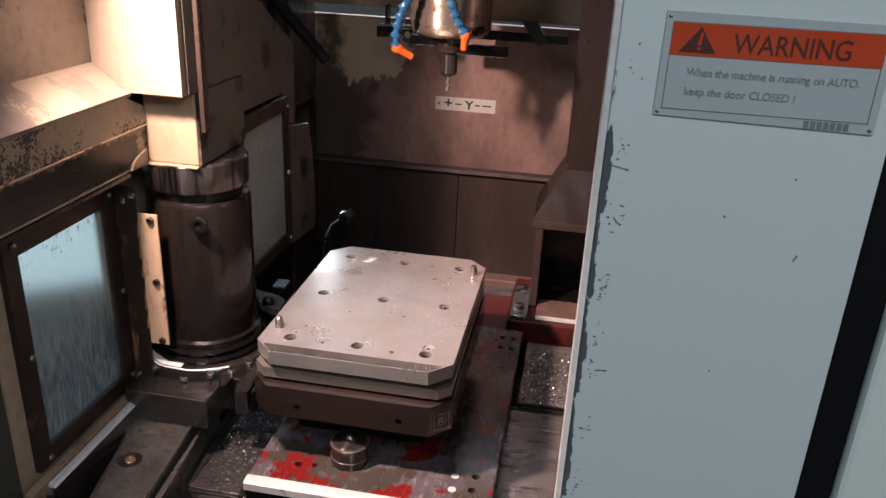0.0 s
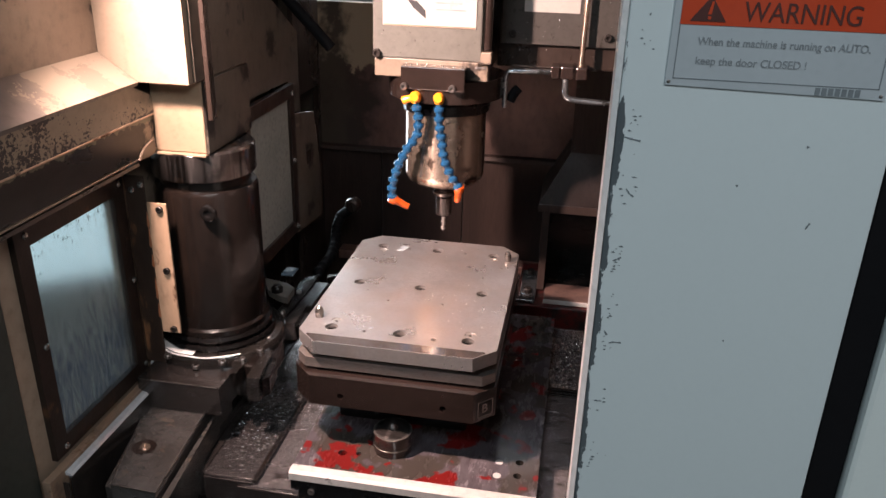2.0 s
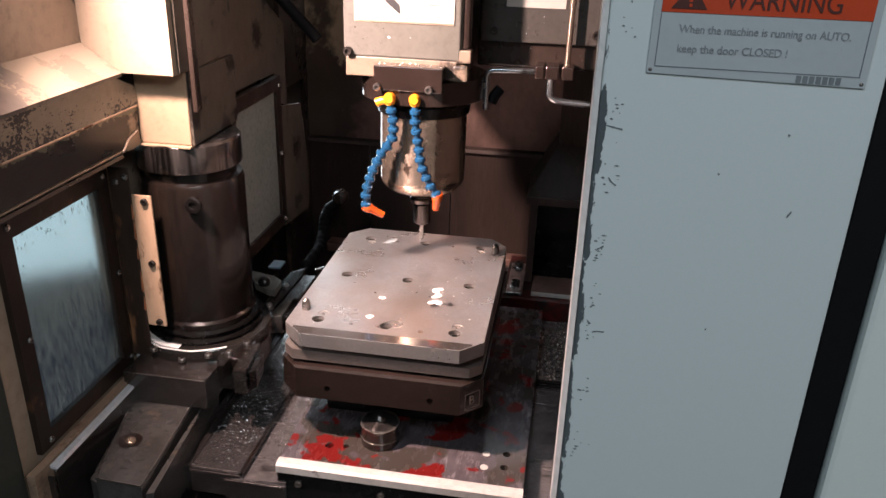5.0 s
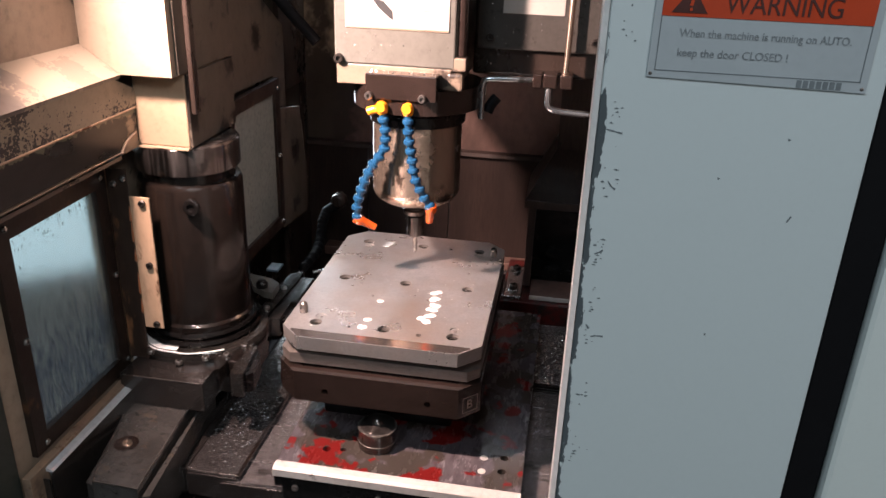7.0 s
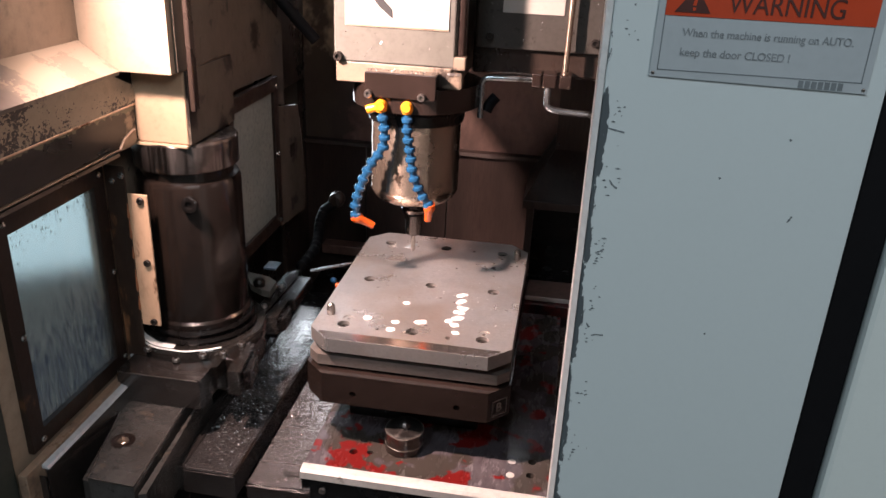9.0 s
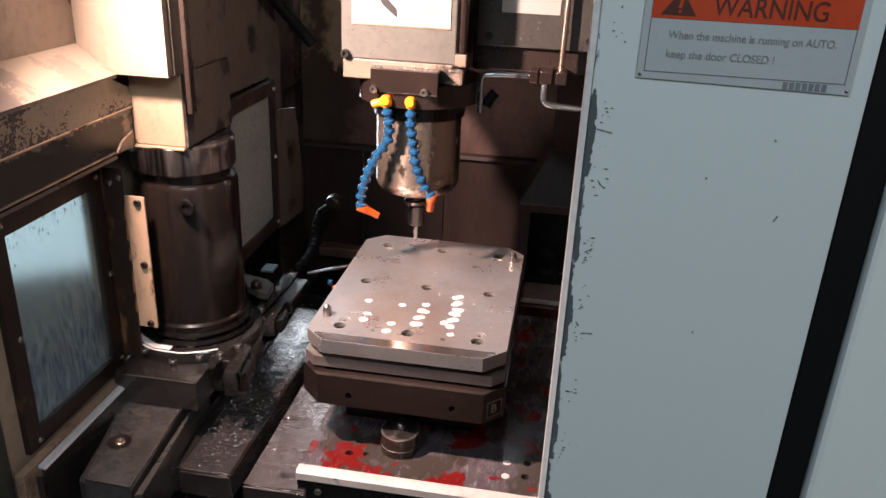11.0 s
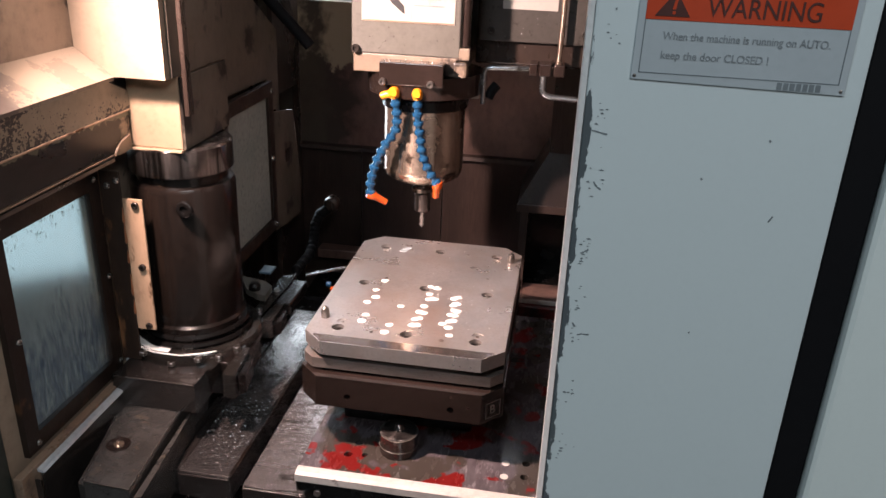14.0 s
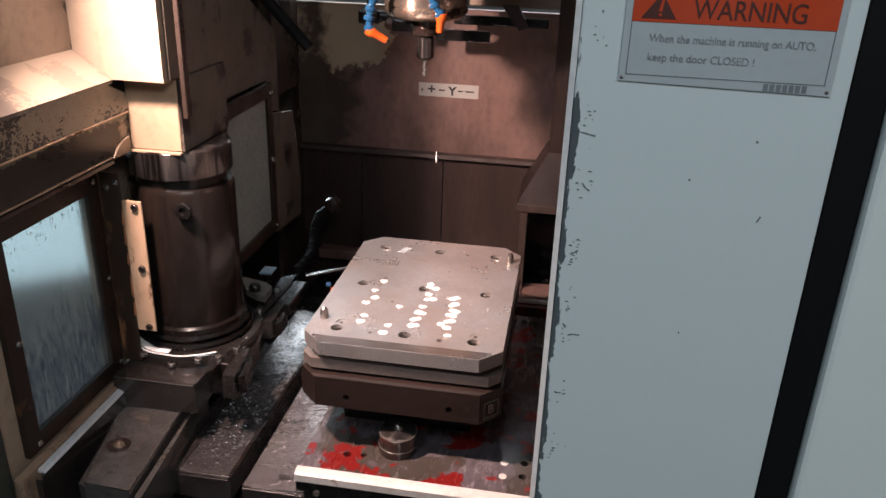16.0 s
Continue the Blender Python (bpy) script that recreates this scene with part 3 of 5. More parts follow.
def window(name, x, y0, y1, z0, z1, rim, label, screws, glass="pane"):
    w = thing(name, (x, (y0 + y1) / 2, z0), label, "window", kind="structure")
    fr = box(x - 0.006, x + 0.004, y0, y1, z0, z1, 0.001)
    f = part("window_frame", fr, "frame", w)
    cut(f, box(x - 0.05, x + 0.05, y0 + rim, y1 - rim, z0 + rim, z1 - rim))
    p = part("pane", box(x - 0.005, x - 0.001, y0 + rim - 0.002, y1 - rim + 0.002, z0 + rim - 0.002, z1 - rim + 0.002), glass, w, "streaked frosted pane, wet on the inside")
    p.visible_shadow = False
    for y, z in screws:
        part("screw", cap_screw((x + 0.004, y, z), "x", 0.0048, 0.004, socket=False), "dome", f)
    return w


window("window_1", XL, -0.381, -0.150, 0.783, 1.105, 0.0255, "frosted window in a rusty brown frame with round screws",
       ((-0.362, 1.095), (-0.362, 0.945), (-0.360, 0.794), (-0.157, 0.943), (-0.157, 0.800), (-0.163, 1.094)))

hood = thing("sloping_hood", (-0.38, -0.4, 1.13), "flaking cream sheet metal hood above the window", "machine hood", kind="structure")
part("front_face", prism([(-0.62, 1.188), (-0.1215, 1.188), (-0.1165, 1.211), (-0.176, 1.2375), (-0.62, 1.2375)], "x", -0.366, -0.3592, 0.0008), "flaked", hood, "flaking cream enamel over bare brown metal")
part("lower_band", prism([(-0.62, 1.1365), (-0.168, 1.1385), (-0.160, 1.132), (-0.1220, 1.131), (-0.1215, 1.1868), (-0.62, 1.1868)], "x", -0.368, -0.3615, 0.0006), "band", hood, "oil-browned lower band")
part("fold_edge", box(-0.3665, -0.3586, -0.62, -0.1225, 1.1862, 1.1892, 0.0008), "cream_oily", hood, "yellowed folded edge")
part("slope", prism([(-0.3575, 1.2380), (-0.446, 1.2985), (-0.450, 1.2945), (-0.3585, 1.233)], "y", -0.62, -0.1535, 0.0008), "slope", hood, "worn cream slope")
part("return_lip", prism([(-0.363, 1.130), (-0.404, 1.122), (-0.404, 1.118), (-0.361, 1.126)], "y", -0.62, -0.169, 0.0005), "grime", hood)
part("lip_edge", box(-0.3665, -0.3605, -0.62, -0.170, 1.1335, 1.1360, 0.0006), "sill", hood, "worn lower edge")
part("rolled_corner", tube([(-0.3605, -0.170, 1.134), (-0.3600, -0.158, 1.146), (-0.3600, -0.142, 1.151), (-0.3600, -0.130, 1.153)], 0.0022), "sill", hood, "rusty rolled corner", smooth=True)
wl = thing("work_lamp", (-0.38, -0.39, 1.52), "small machine work lamp in a dark metal shell", "work lamp")
shell = bmesh.new()
box(-0.02, 0.02, -0.028, 0.028, 0.004, 0.016, 0.002, shell)
shell.transform(look(LAMP_AT, LAMP_TO))
part("shell", shell, "dark_bolt", wl)
part("arm", tube([(-0.439, -0.400, 1.57), (-0.420, -0.398, 1.568), (-0.364, -0.392, 1.542)], 0.005), "dark_bolt", wl)
up = thing("hood_upstand", (-0.445, -0.4, 1.296), "beige enamel upstand above the sloping hood, dirty", "machine panel")
part("front_sheet", box(-0.450, -0.440, -0.62, -0.1875, 1.297, 2.0, 0.001), "cream_dirty", up)
part("rear_sheet", box(-0.450, -0.440, -0.1855, -0.154, 1.297, 2.0, 0.001), "cream", up)
for y, z in ((-0.213, 1.3095), (-0.1765, 1.3075), (-0.225, 1.338)):
    part("screw", cap_screw((-0.440, y, z), "x", 0.0056, 0.005, socket=False), "dome", up)
solid("access_plate", box(-0.4398, -0.4375, -0.58, -0.218, 1.322, 1.60, 0.001), "orange_plate", "orange-brown oil-stained access plate", "access plate")

# ---- pallet changer column ----
CX, CY, CR = -0.3255, -0.052, 0.0775
col = thing("changer_column", (CX, CY, 0.74), "dark oily pallet changer column with steel collar", "changer column")
part("barrel", lathe([(CR + 0.004, 0.842), (CR + 0.004, 0.85), (CR, 0.854), (CR, 1.066), (CR - 0.003, 1.073), (CR - 0.010, 1.0745), (CR - 0.010, 1.090)], (CX, CY, 0), n=64), "dark_cast", col, smooth=True)
part("collar", lathe([(CR - 0.012, 1.0895), (CR - 0.002, 1.0905), (CR - 0.001, 1.092), (CR - 0.001, 1.130), (CR - 0.004, 1.133)], (CX, CY, 0), n=64), "collar", col, "bright turned steel collar", smooth=True)
for z, r in ((0.836, 0.0845), (0.824, 0.0885)):
    part("seal_ring", lathe([(r, z - 0.004), (r + 0.002, z), (r, z + 0.005)], (CX, CY, 0), n=64), "oily_and_shade_black", col, smooth=True)
part("flange", lathe([(0.106, 0.800), (0.106, 0.812), (0.102, 0.818), (0.086, 0.820)], (CX, CY, 0), n=64), "wet", col, "oil-wet round flange", smooth=True)
part("oil_plug", cap_screw((-0.2875, -0.1275, 1.049), "y", 0.0125, 0.006), "oily_and_shade_black", col)
neck = part("neck", box(-0.362, -0.2855, -0.121, 0.03, 1.1345, 1.2368, 0.002), "tan", col, "tan oil-yellowed neck under the mast")
part("neck_side", box(-0.2853, -0.2815, -0.1195, 0.03, 1.1345, 1.2365, 0.001), "olive", col, "oil-browned side of the neck, shade put into its colour")
part("gasket_lip", box(-0.372, -0.2855, -0.126, 0.02, 1.1305, 1.1342, 0.001), "tan", col)
foot = part("foot_block", prism([(-0.392, 0.752), (-0.262, 0.752), (-0.262, 0.80), (-0.392, 0.80)], "y", -0.20, -0.03, 0.0015), "foot", col, "dark cast foot block")
# pale strip paints the highlight along the block's top edge
part("worn_and_glint_edge", box(-0.389, -0.265, -0.2006, -0.1985, 0.7992, 0.8004, 0.0003), "bolt", foot, "bright edge strip of worn metal and painted highlight")
part("foot_side", box(-0.262, -0.225, -0.150, -0.03, 0.755, 0.812, 0.003), "dark_cast", col)
for x, y in ((-0.318, -0.158), (-0.277, -0.152), (-0.235, -0.105), (-0.366, -0.152)):
    part("flange_screw", cap_screw((x, y, 0.812 if x != -0.318 else 0.803), "z", 0.006, 0.006), "bolt", col)
mast = thing("changer_mast", (-0.33, -0.05, 1.237), "cream enamel mast housing above the column, lower edge grimy", "mast housing")
part("housing", prism([(-0.379, 1.2375), (-0.286, 1.2375), (-0.286, 2.04), (-0.434, 2.04), (-0.434, 1.292)], "y", -0.152, 0.035, 0.002), "cream", mast)
# darker than the housing front: this side's shade is in the colour
part("side_cover", box(-0.2857, -0.282, -0.140, 0.033, 1.2385, 2.03, 0.001), "olive", mast, "oil-stained side cover, its shade put into the colour")
part("cable_strip", box(-0.2735, -0.266, -0.132, -0.117, 1.185, 2.03, 0.002), "grime", mast, "brown hanging strip")
edge = solid("cover_plate", box(-0.3695, -0.340, -0.152, -0.1485, 0.857, 1.066, 0.0008), "cream_oily", "narrow cream cover plate with three screws and oil drips", "cover plate")
for z in (1.061 - 0.004, 0.961, 0.864):
    part("screw", cap_screw((-0.350, -0.152, z), "y", 0.0052, 0.004), "dark_bolt", edge)
for z, n in ((1.040, 0.012), (1.012, 0.016), (0.975, 0.010), (0.930, 0.018), (0.893, 0.012)):
    part("rust_drip", lathe([(0.0004, z - n), (0.0021, z - n * 0.8), (0.0016, z), (0.0004, z + n)], (-0.3705, -0.1522, 0), n=10), "orange_plate", edge, "hardened orange oil drip", smooth=True)
hinge = solid("hinge_plate", box(-0.402, -0.372, -0.1495, -0.146, 0.80, 1.104, 0.001), "rust_strip", "brown rusty mounting strip with screws", "mounting strip")
for x, z in ((-0.392, 1.082), (-0.377, 1.091)):
    part("screw", cap_screw((x, -0.1495, z), "y", 0.0054, 0.004, socket=False), "dome", hinge)

# white arcs on the flange: milky coolant, with wet highlights painted in
for r0, r1, a0, a1, z in ((0.0895, 0.1005, 222, 276, 0.8203), (0.1012, 0.1042, 228, 318, 0.8186)):
    pud = bmesh.new()
    steps = list(range(a0, a1, 6))
    rim = [(r, a) for r in (r0, r1) for a in steps]
    lo = [pud.verts.new((CX + r * math.cos(radians(a)) * (1 + 0.012 * math.sin(a)), CY + r * math.sin(radians(a)) * (1 + 0.010 * math.sin(2.3 * a)), z)) for r, a in rim]
    hi = [pud.verts.new((v.co.x, v.co.y, z + 0.0009)) for v in lo]
    n = len(steps)
    for k in range(n - 1):
        pud.faces.new((hi[k], hi[k + 1], hi[n + k + 1], hi[n + k]))
        pud.faces.new((lo[k], lo[n + k], lo[n + k + 1], lo[k + 1]))
        pud.faces.new((lo[n + k], hi[n + k], hi[n + k + 1], lo[n + k + 1]))
        pud.faces.new((lo[k], lo[k + 1], hi[k + 1], hi[k]))
    bmesh.ops.recalc_face_normals(pud, faces=pud.faces)
    solid("coolant_glint_arc", pud, "coolant", "milky coolant arc on the column flange, wet highlight painted white", "puddle", group="puddles on the flange")
# exchange arm with two stepped fingers
arm = thing("exchange_arm", (-0.24, -0.05, 0.78), "oil-wet black pallet exchange arm with stepped fingers", "exchange arm")
part("beam", prism([(-0.262, -0.155), (-0.244, -0.178), (-0.239, -0.052), (-0.231, 0.139), (-0.235, 0.185), (-0.256, 0.16), (-0.258, -0.036)], "z", 0.790, 0.8145, 0.003), "wet", arm)
part("finger", prism([(-0.2265, -0.180), (-0.207, -0.180), (-0.217, -0.096), (-0.2365, -0.105)], "z", 0.772, 0.812, 0.003), "wet", arm)
part("finger_tip", prism([(-0.2068, -0.168), (-0.200, -0.158), (-0.207, -0.110), (-0.2168, -0.100)], "z", 0.772, 0.803, 0.002), "oily_and_shade_black", arm)
part("finger", prism([(-0.2375, -0.012), (-0.214, -0.006), (-0.2165, 0.064), (-0.2305, 0.057)], "z", 0.780, 0.812, 0.003), "wet", arm)
part("finger_tip", prism([(-0.2138, 0.002), (-0.204, 0.010), (-0.208, 0.050), (-0.2163, 0.060)], "z", 0.780, 0.804, 0.002), "oily_and_shade_black", arm)
part("red_link", box(-0.238, -0.205, 0.06, 0.16, 0.79, 0.812, 0.003), "oily_and_shade_black", arm)
for y in (-0.14, -0.06, 0.02, 0.10):
    part("arm_screw", cap_screw((-0.249 + 0.02 * (y + 0.14), y, 0.8147), "z", 0.005, 0.005), "bolt", arm)

# base rail, bar and trough beneath the window
RAIL = [(-0.339, -0.372), (-0.274, -0.375), (-0.293, -0.175), (-0.294, -0.10), (-0.385, -0.10), (-0.385, -0.196)]
rail = solid("base_rail", prism(RAIL, "z", 0.68, 0.750, 0.0012), "rail", "oil-wet cast base rail with a countersunk bolt", "base rail")
for (xa, ya), (xb, yb) in ((RAIL[0], RAIL[1]), (RAIL[1], RAIL[2]), (RAIL[5], RAIL[0])):
    w = Vector((yb - ya, xa - xb, 0)).normalized() * 0.0006
    part("worn_and_glint_edge", prism([(xa - w.x, ya - w.y), (xb - w.x, yb - w.y), (xb + w.x, yb + w.y), (xa + w.x, ya + w.y)], "z", 0.7482, 0.7506, 0.0003), "bolt", rail, "bright edge strip of worn metal and painted highlight")
part("bolt_seat", lathe([(0.0165, 0.7502), (0.0165, 0.7512), (0.0115, 0.7512), (0.0105, 0.7504), (0, 0.7504)], (-0.336, -0.291, 0), n=28), "black_oxide", rail)
part("bolt", cap_screw((-0.335, -0.292, 0.7504), "z", 0.0075, 0.0025), "nose", rail)
part("rail_ledge", prism([(-0.352, -0.366), (-0.340, -0.370), (-0.3858, -0.196), (-0.3865, -0.198), (-0.372, -0.27)], "z", 0.66, 0.741, 0.001), "rail", rail)
part("rail_step", prism([(-0.271, -0.372), (-0.262, -0.368), (-0.283, -0.17), (-0.287, -0.17)], "z", 0.66, 0.735, 0.001), "rail", rail)
bar = solid("guide_bar", prism([(-0.3865, -0.388), (-0.376, -0.398), (-0.376, -0.20), (-0.3865, -0.20)], "z", 0.60, 0.7735, 0.001), "foot", "dark guide bar on edge, bright wet reflection painted on top", "guide bar")
part("top_edge", prism([(-0.3865, 0.7737), (-0.3865, 0.7790), (-0.3795, 0.7768), (-0.3770, 0.7737)], "y", -0.392, -0.20, 0.0005), "glint_bar", bar, "wet top edge, its bright reflection put into pale colour")
part("end_face", box(-0.386, -0.377, -0.4005, -0.3985, 0.62, 0.768, 0.0006), "foot", bar, "dark wet end")
solid("side_channel", box(-0.400, -0.388, -0.42, -0.13, 0.60, 0.782, 0.001), "sill", "oil-browned sill below the window", "sill")
solid("outer_jamb", box(-0.47, -0.405, -0.63, -0.415, 0.2, 2.04, 0.003), "green", "dark green enamel jamb of the machine opening", "machine jamb")

# added sheets: they stop side_daylight leaking past the column and frame slot_daylight
outer = thing("added_outer_wall", (-0.46, 0.2, 0.5), "dark oily outer sheet added behind the changer column against leaking daylight", "machine wall", kind="structure")
for y0, y1, z0, z1 in ((-0.03, 0.20, 0.53, 2.05), (0.201, 0.60, 0.53, 2.05)):
    part("outer_sheet", box(-0.468, -0.455, y0 + 0.0005, y1 - 0.0005, z0, z1), "grime", outer)
part("rear_sheet", box(-0.455, -0.425, 0.57, 0.60, 0.53, 2.05), "grime", outer)
for y0, y1, z0, z1 in ((0.395, 0.418, 0.53, 2.05), (0.527, 0.548, 0.53, 2.05), (0.4185, 0.5265, 0.53, 0.868), (0.4185, 0.5265, 1.102, 2.05)):
    part("slot_frame", box(-0.352, -0.342, y0, y1, z0, z1), "grime", outer)
# ---- second window with partition ----
X2 = -0.29
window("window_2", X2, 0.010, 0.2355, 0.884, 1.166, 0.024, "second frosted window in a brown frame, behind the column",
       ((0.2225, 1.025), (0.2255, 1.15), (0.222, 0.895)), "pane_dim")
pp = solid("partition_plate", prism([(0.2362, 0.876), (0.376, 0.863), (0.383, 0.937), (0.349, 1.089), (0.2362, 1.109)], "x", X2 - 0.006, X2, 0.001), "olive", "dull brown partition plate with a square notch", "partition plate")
# light from the gap behind, painted as a pale strip on the edge
part("lit_edge", prism([(0.3845, 0.925), (0.3865, 0.932), (0.3600, 1.060), (0.3575, 1.055)], "x", X2 - 0.006, X2 - 0.001, 0.0004), "white_edge", pp, "light from the gap behind, painted as a bright edge")
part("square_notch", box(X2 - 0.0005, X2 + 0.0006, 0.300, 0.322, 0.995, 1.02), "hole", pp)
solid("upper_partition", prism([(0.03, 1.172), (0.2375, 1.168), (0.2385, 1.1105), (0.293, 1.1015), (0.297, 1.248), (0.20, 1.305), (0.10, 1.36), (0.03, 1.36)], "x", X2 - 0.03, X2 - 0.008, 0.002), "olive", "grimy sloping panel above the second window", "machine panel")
solid("drain_pipe", tube([(-0.345, 0.22, 1.40), (-0.30, 0.215, 1.333), (-0.23, 0.21, 1.262), (-0.205, 0.21, 1.236)], 0.010), "rubber", "dark slanting drain tube", "pipe", smooth=True)
cable = thing("flexible_conduit", (-0.25, 0.33, 0.77), "black ribbed flexible conduit with an elbow fitting", "conduit")
pts = [(-0.255, 0.24, 0.793), (-0.247, 0.3, 0.803), (-0.251, 0.34, 0.818), (-0.253, 0.36, 0.845), (-0.247, 0.372, 0.864), (-0.231, 0.376, 0.876)]
part("conduit", tube(pts, 0.0092), "rubber", cable, smooth=True)
rib = bmesh.new()
for k in range(16):
    s = k / 15 * (len(pts) - 1)
    i = min(int(s), len(pts) - 2)
    p = Vector(pts[i]).lerp(Vector(pts[i + 1]), s - i)
    bmesh.ops.create_uvsphere(rib, u_segments=10, v_segments=6, radius=0.0112, matrix=Matrix.Translation(p))
part("ribs", rib, "rubber", cable, smooth=True)
part("elbow", lathe([(0.012, -0.016), (0.016, -0.01), (0.017, 0.0), (0.015, 0.010), (0.010, 0.014)], (-0.221, 0.376, 0.889), "y", 20), "grime", cable, smooth=True)
part("branch_pipe", tube([(-0.2090, 0.1600, 0.8240), (-0.1290, 0.2000, 0.8330)], 0.003), "chrome", cable, "thin steel branch pipe", smooth=True)
part("connector", lathe([(0.004, -0.005), (0.0055, -0.003), (0.0055, 0.003), (0.004, 0.005)], (-0.1680, 0.1700, 0.8050), "x", 14), "blue", cable, "small blue connector", smooth=True)
part("connector", lathe([(0.004, -0.005), (0.0055, -0.003), (0.0055, 0.003), (0.004, 0.005)], (-0.1590, 0.1700, 0.7950), "x", 14), "orange", cable, "small orange connector", smooth=True)
pb = solid("cast_bracket", prism([(-0.317, 0.117), (-0.268, 0.105), (-0.249, 0.090), (-0.246, 0.049), (-0.262, 0.052), (-0.289, 0.069)], "z", 0.818, 0.830, 0.003), "grey_cover", "pale grey cast bracket behind the column", "bracket")
part("knob", lathe([(0.010, 0.8302), (0.0105, 0.838), (0.007, 0.843), (0.0, 0.844)], (-0.272, 0.068, 0), n=20), "oily_and_shade_black", pb, "black oily knob", smooth=True)
solid("blue_tag", box(-0.293, -0.270, 0.140, 0.172, 0.826, 0.830, 0.001), "tag", "small pale blue plastic tag", "tag")

# ---- machine bed and way covers ----
bed = thing("machine_bed", (0.1, 0.1, 0.53), "red enamel cast machine bed, oily", "machine bed", kind="structure")
part("bed_body", box(0.132, 0.45, 0.318, 0.53, 0.53, 0.7275, 0.003), "red_plain", bed)
part("bed_low", box(0.03, 0.1315, 0.290, 0.53, 0.53, 0.703, 0.003), "red_plain", bed)
# left of the red bed drawn black: its shade put into the colour
part("bed_side", box(-0.30, 0.028, 0.290, 0.53, 0.53, 0.66, 0.004), "oily_and_shade_black", bed)
part("bed_base", box(-0.30, 0.58, -0.32, 0.285, 0.53, 0.64, 0.004), "oily_and_shade_black", bed)
fp = solid("foot_plate", box(0.1885, 0.45, 0.334, 0.412, 0.728, 0.7375, 0.001), "back_sheet", "brown sheet foot plate with a pale worn edge", "foot plate")
part("worn_and_glint_edge", box(0.1885, 0.45, 0.3305, 0.3338, 0.7285, 0.7375, 0.0008), "white_edge", fp, "pale worn front edge")
# black sheet laid over the red bed as the recess's shade
solid("recess_shade_sheet", box(0.177, 0.45, 0.4135, 0.534, 0.728, 0.7315, 0.001), "oily_and_shade_black", "black sheet added for the shade in the recess", "floor sheet")
solid("rear_strip", box(0.02, 0.130, 0.474, 0.492, 0.7035, 0.716, 0.001), "chrome", "pale steel strip along the bed with a screw", "steel strip")
br = solid("mounting_bracket", box(0.138, 0.172, 0.325, 0.475, 0.728, 0.735, 0.0015), "chrome", "pale steel mounting bracket held by two cap screws", "bracket")
for y in (0.362, 0.456):
    part("cap_screw", cap_screw((0.154, y, 0.7362), "z", 0.0088, 0.009), "dark_bolt", br)
    part("washer", lathe([(0.0125, 0.735), (0.0125, 0.7362), (0.008, 0.7364)], (0.154, y, 0), n=24), "chrome", br)

cover = solid("way_cover", box(-0.263, -0.186, -0.268, 0.25, 0.655, 0.700, 0.0015), "way_dark", "oily steel telescopic way cover, outer leaf", "way cover", group="way covers")
for x0, x1, z in ((-0.2935, -0.2835, 0.690), (-0.279, -0.267, 0.695)):
    solid("cover_wiper", box(x0, x1, -0.262, 0.12, 0.65, z, 0.0015), "foot", "dark wiper strip beside the way cover", "wiper", group="cover wipers")
cover_in = solid("way_cover", prism([(-0.210, 0.655), (-0.118, 0.655), (-0.118, 0.6955), (-0.210, 0.6905)], "y", -0.272, 0.25, 0.0012), "way", "wet steel telescopic way cover, inner leaf", "way cover", group="way covers")
cover_r = solid("way_cover", box(0.165, 0.30, -0.27, 0.055, 0.655, 0.695, 0.0015), "way", "wet steel way cover with oil film", "way cover", group="way covers")
cover_r2 = solid("way_cover", box(0.18, 0.30, 0.058, 0.285, 0.66, 0.7005, 0.0015), "way", "wet steel way cover littered with bright chips", "way cover", group="way covers")
for ob, x0, x1, y0, y1, z in ((cover, -0.1875, -0.1825, -0.270, 0.25, 0.7003), (cover_r, 0.165, 0.30, 0.049, 0.0552, 0.6962), (cover_r2, 0.18, 0.30, 0.0575, 0.063, 0.7015)):
    part("wiper_lip", box(x0, x1, y0, y1, z - 0.004, z + 0.0012, 0.0006), "dark_cast", ob)
for ob, x0, x1, y, z in ((cover, -0.2625, -0.1865, -0.2685, 0.6965), (cover_in, -0.2095, -0.1185, -0.2725, 0.690), (cover_r, 0.1655, 0.2995, -0.2705, 0.6915)):
    part("front_edge", box(x0, x1, y - 0.003, y, 0.658, z, 0.001), "foot", ob, "dark folded front edge")
rng = random.Random(4)
beads = bmesh.new()
for k in range(260):
    x, y = rng.uniform(-0.262, -0.19), rng.gauss(-0.09, 0.09)
    if not -0.265 < y < 0.2:
        continue
    s = rng.uniform(0.0006, 0.0019)
    bmesh.ops.create_icosphere(beads, subdivisions=1, radius=s, matrix=Matrix.Translation((x, y, 0.7002)) @ Matrix.Diagonal((rng.uniform(1, 2.4), 1, 0.5, 1)))
films = bmesh.new()
for k in range(130):
    x, y, s = rng.uniform(-0.205, -0.122), rng.uniform(-0.268, 0.02), rng.uniform(0.0007, 0.0022)
    bmesh.ops.create_icosphere(films, subdivisions=1, radius=s, matrix=Matrix.Translation((x, y, 0.6956 + 0.054 * (x + 0.118))) @ Matrix.Diagonal((rng.uniform(1, 2.6), 1, 0.3, 1)))
tagged(part("droplet_film", films, "wet", cover_in, "dark oil droplets"), kind="stuff")
solid("oil_beads", beads, "chrome", "beads of coolant and fine chips on the oily cover", "droplets", kind="stuff")
chips = bmesh.new()
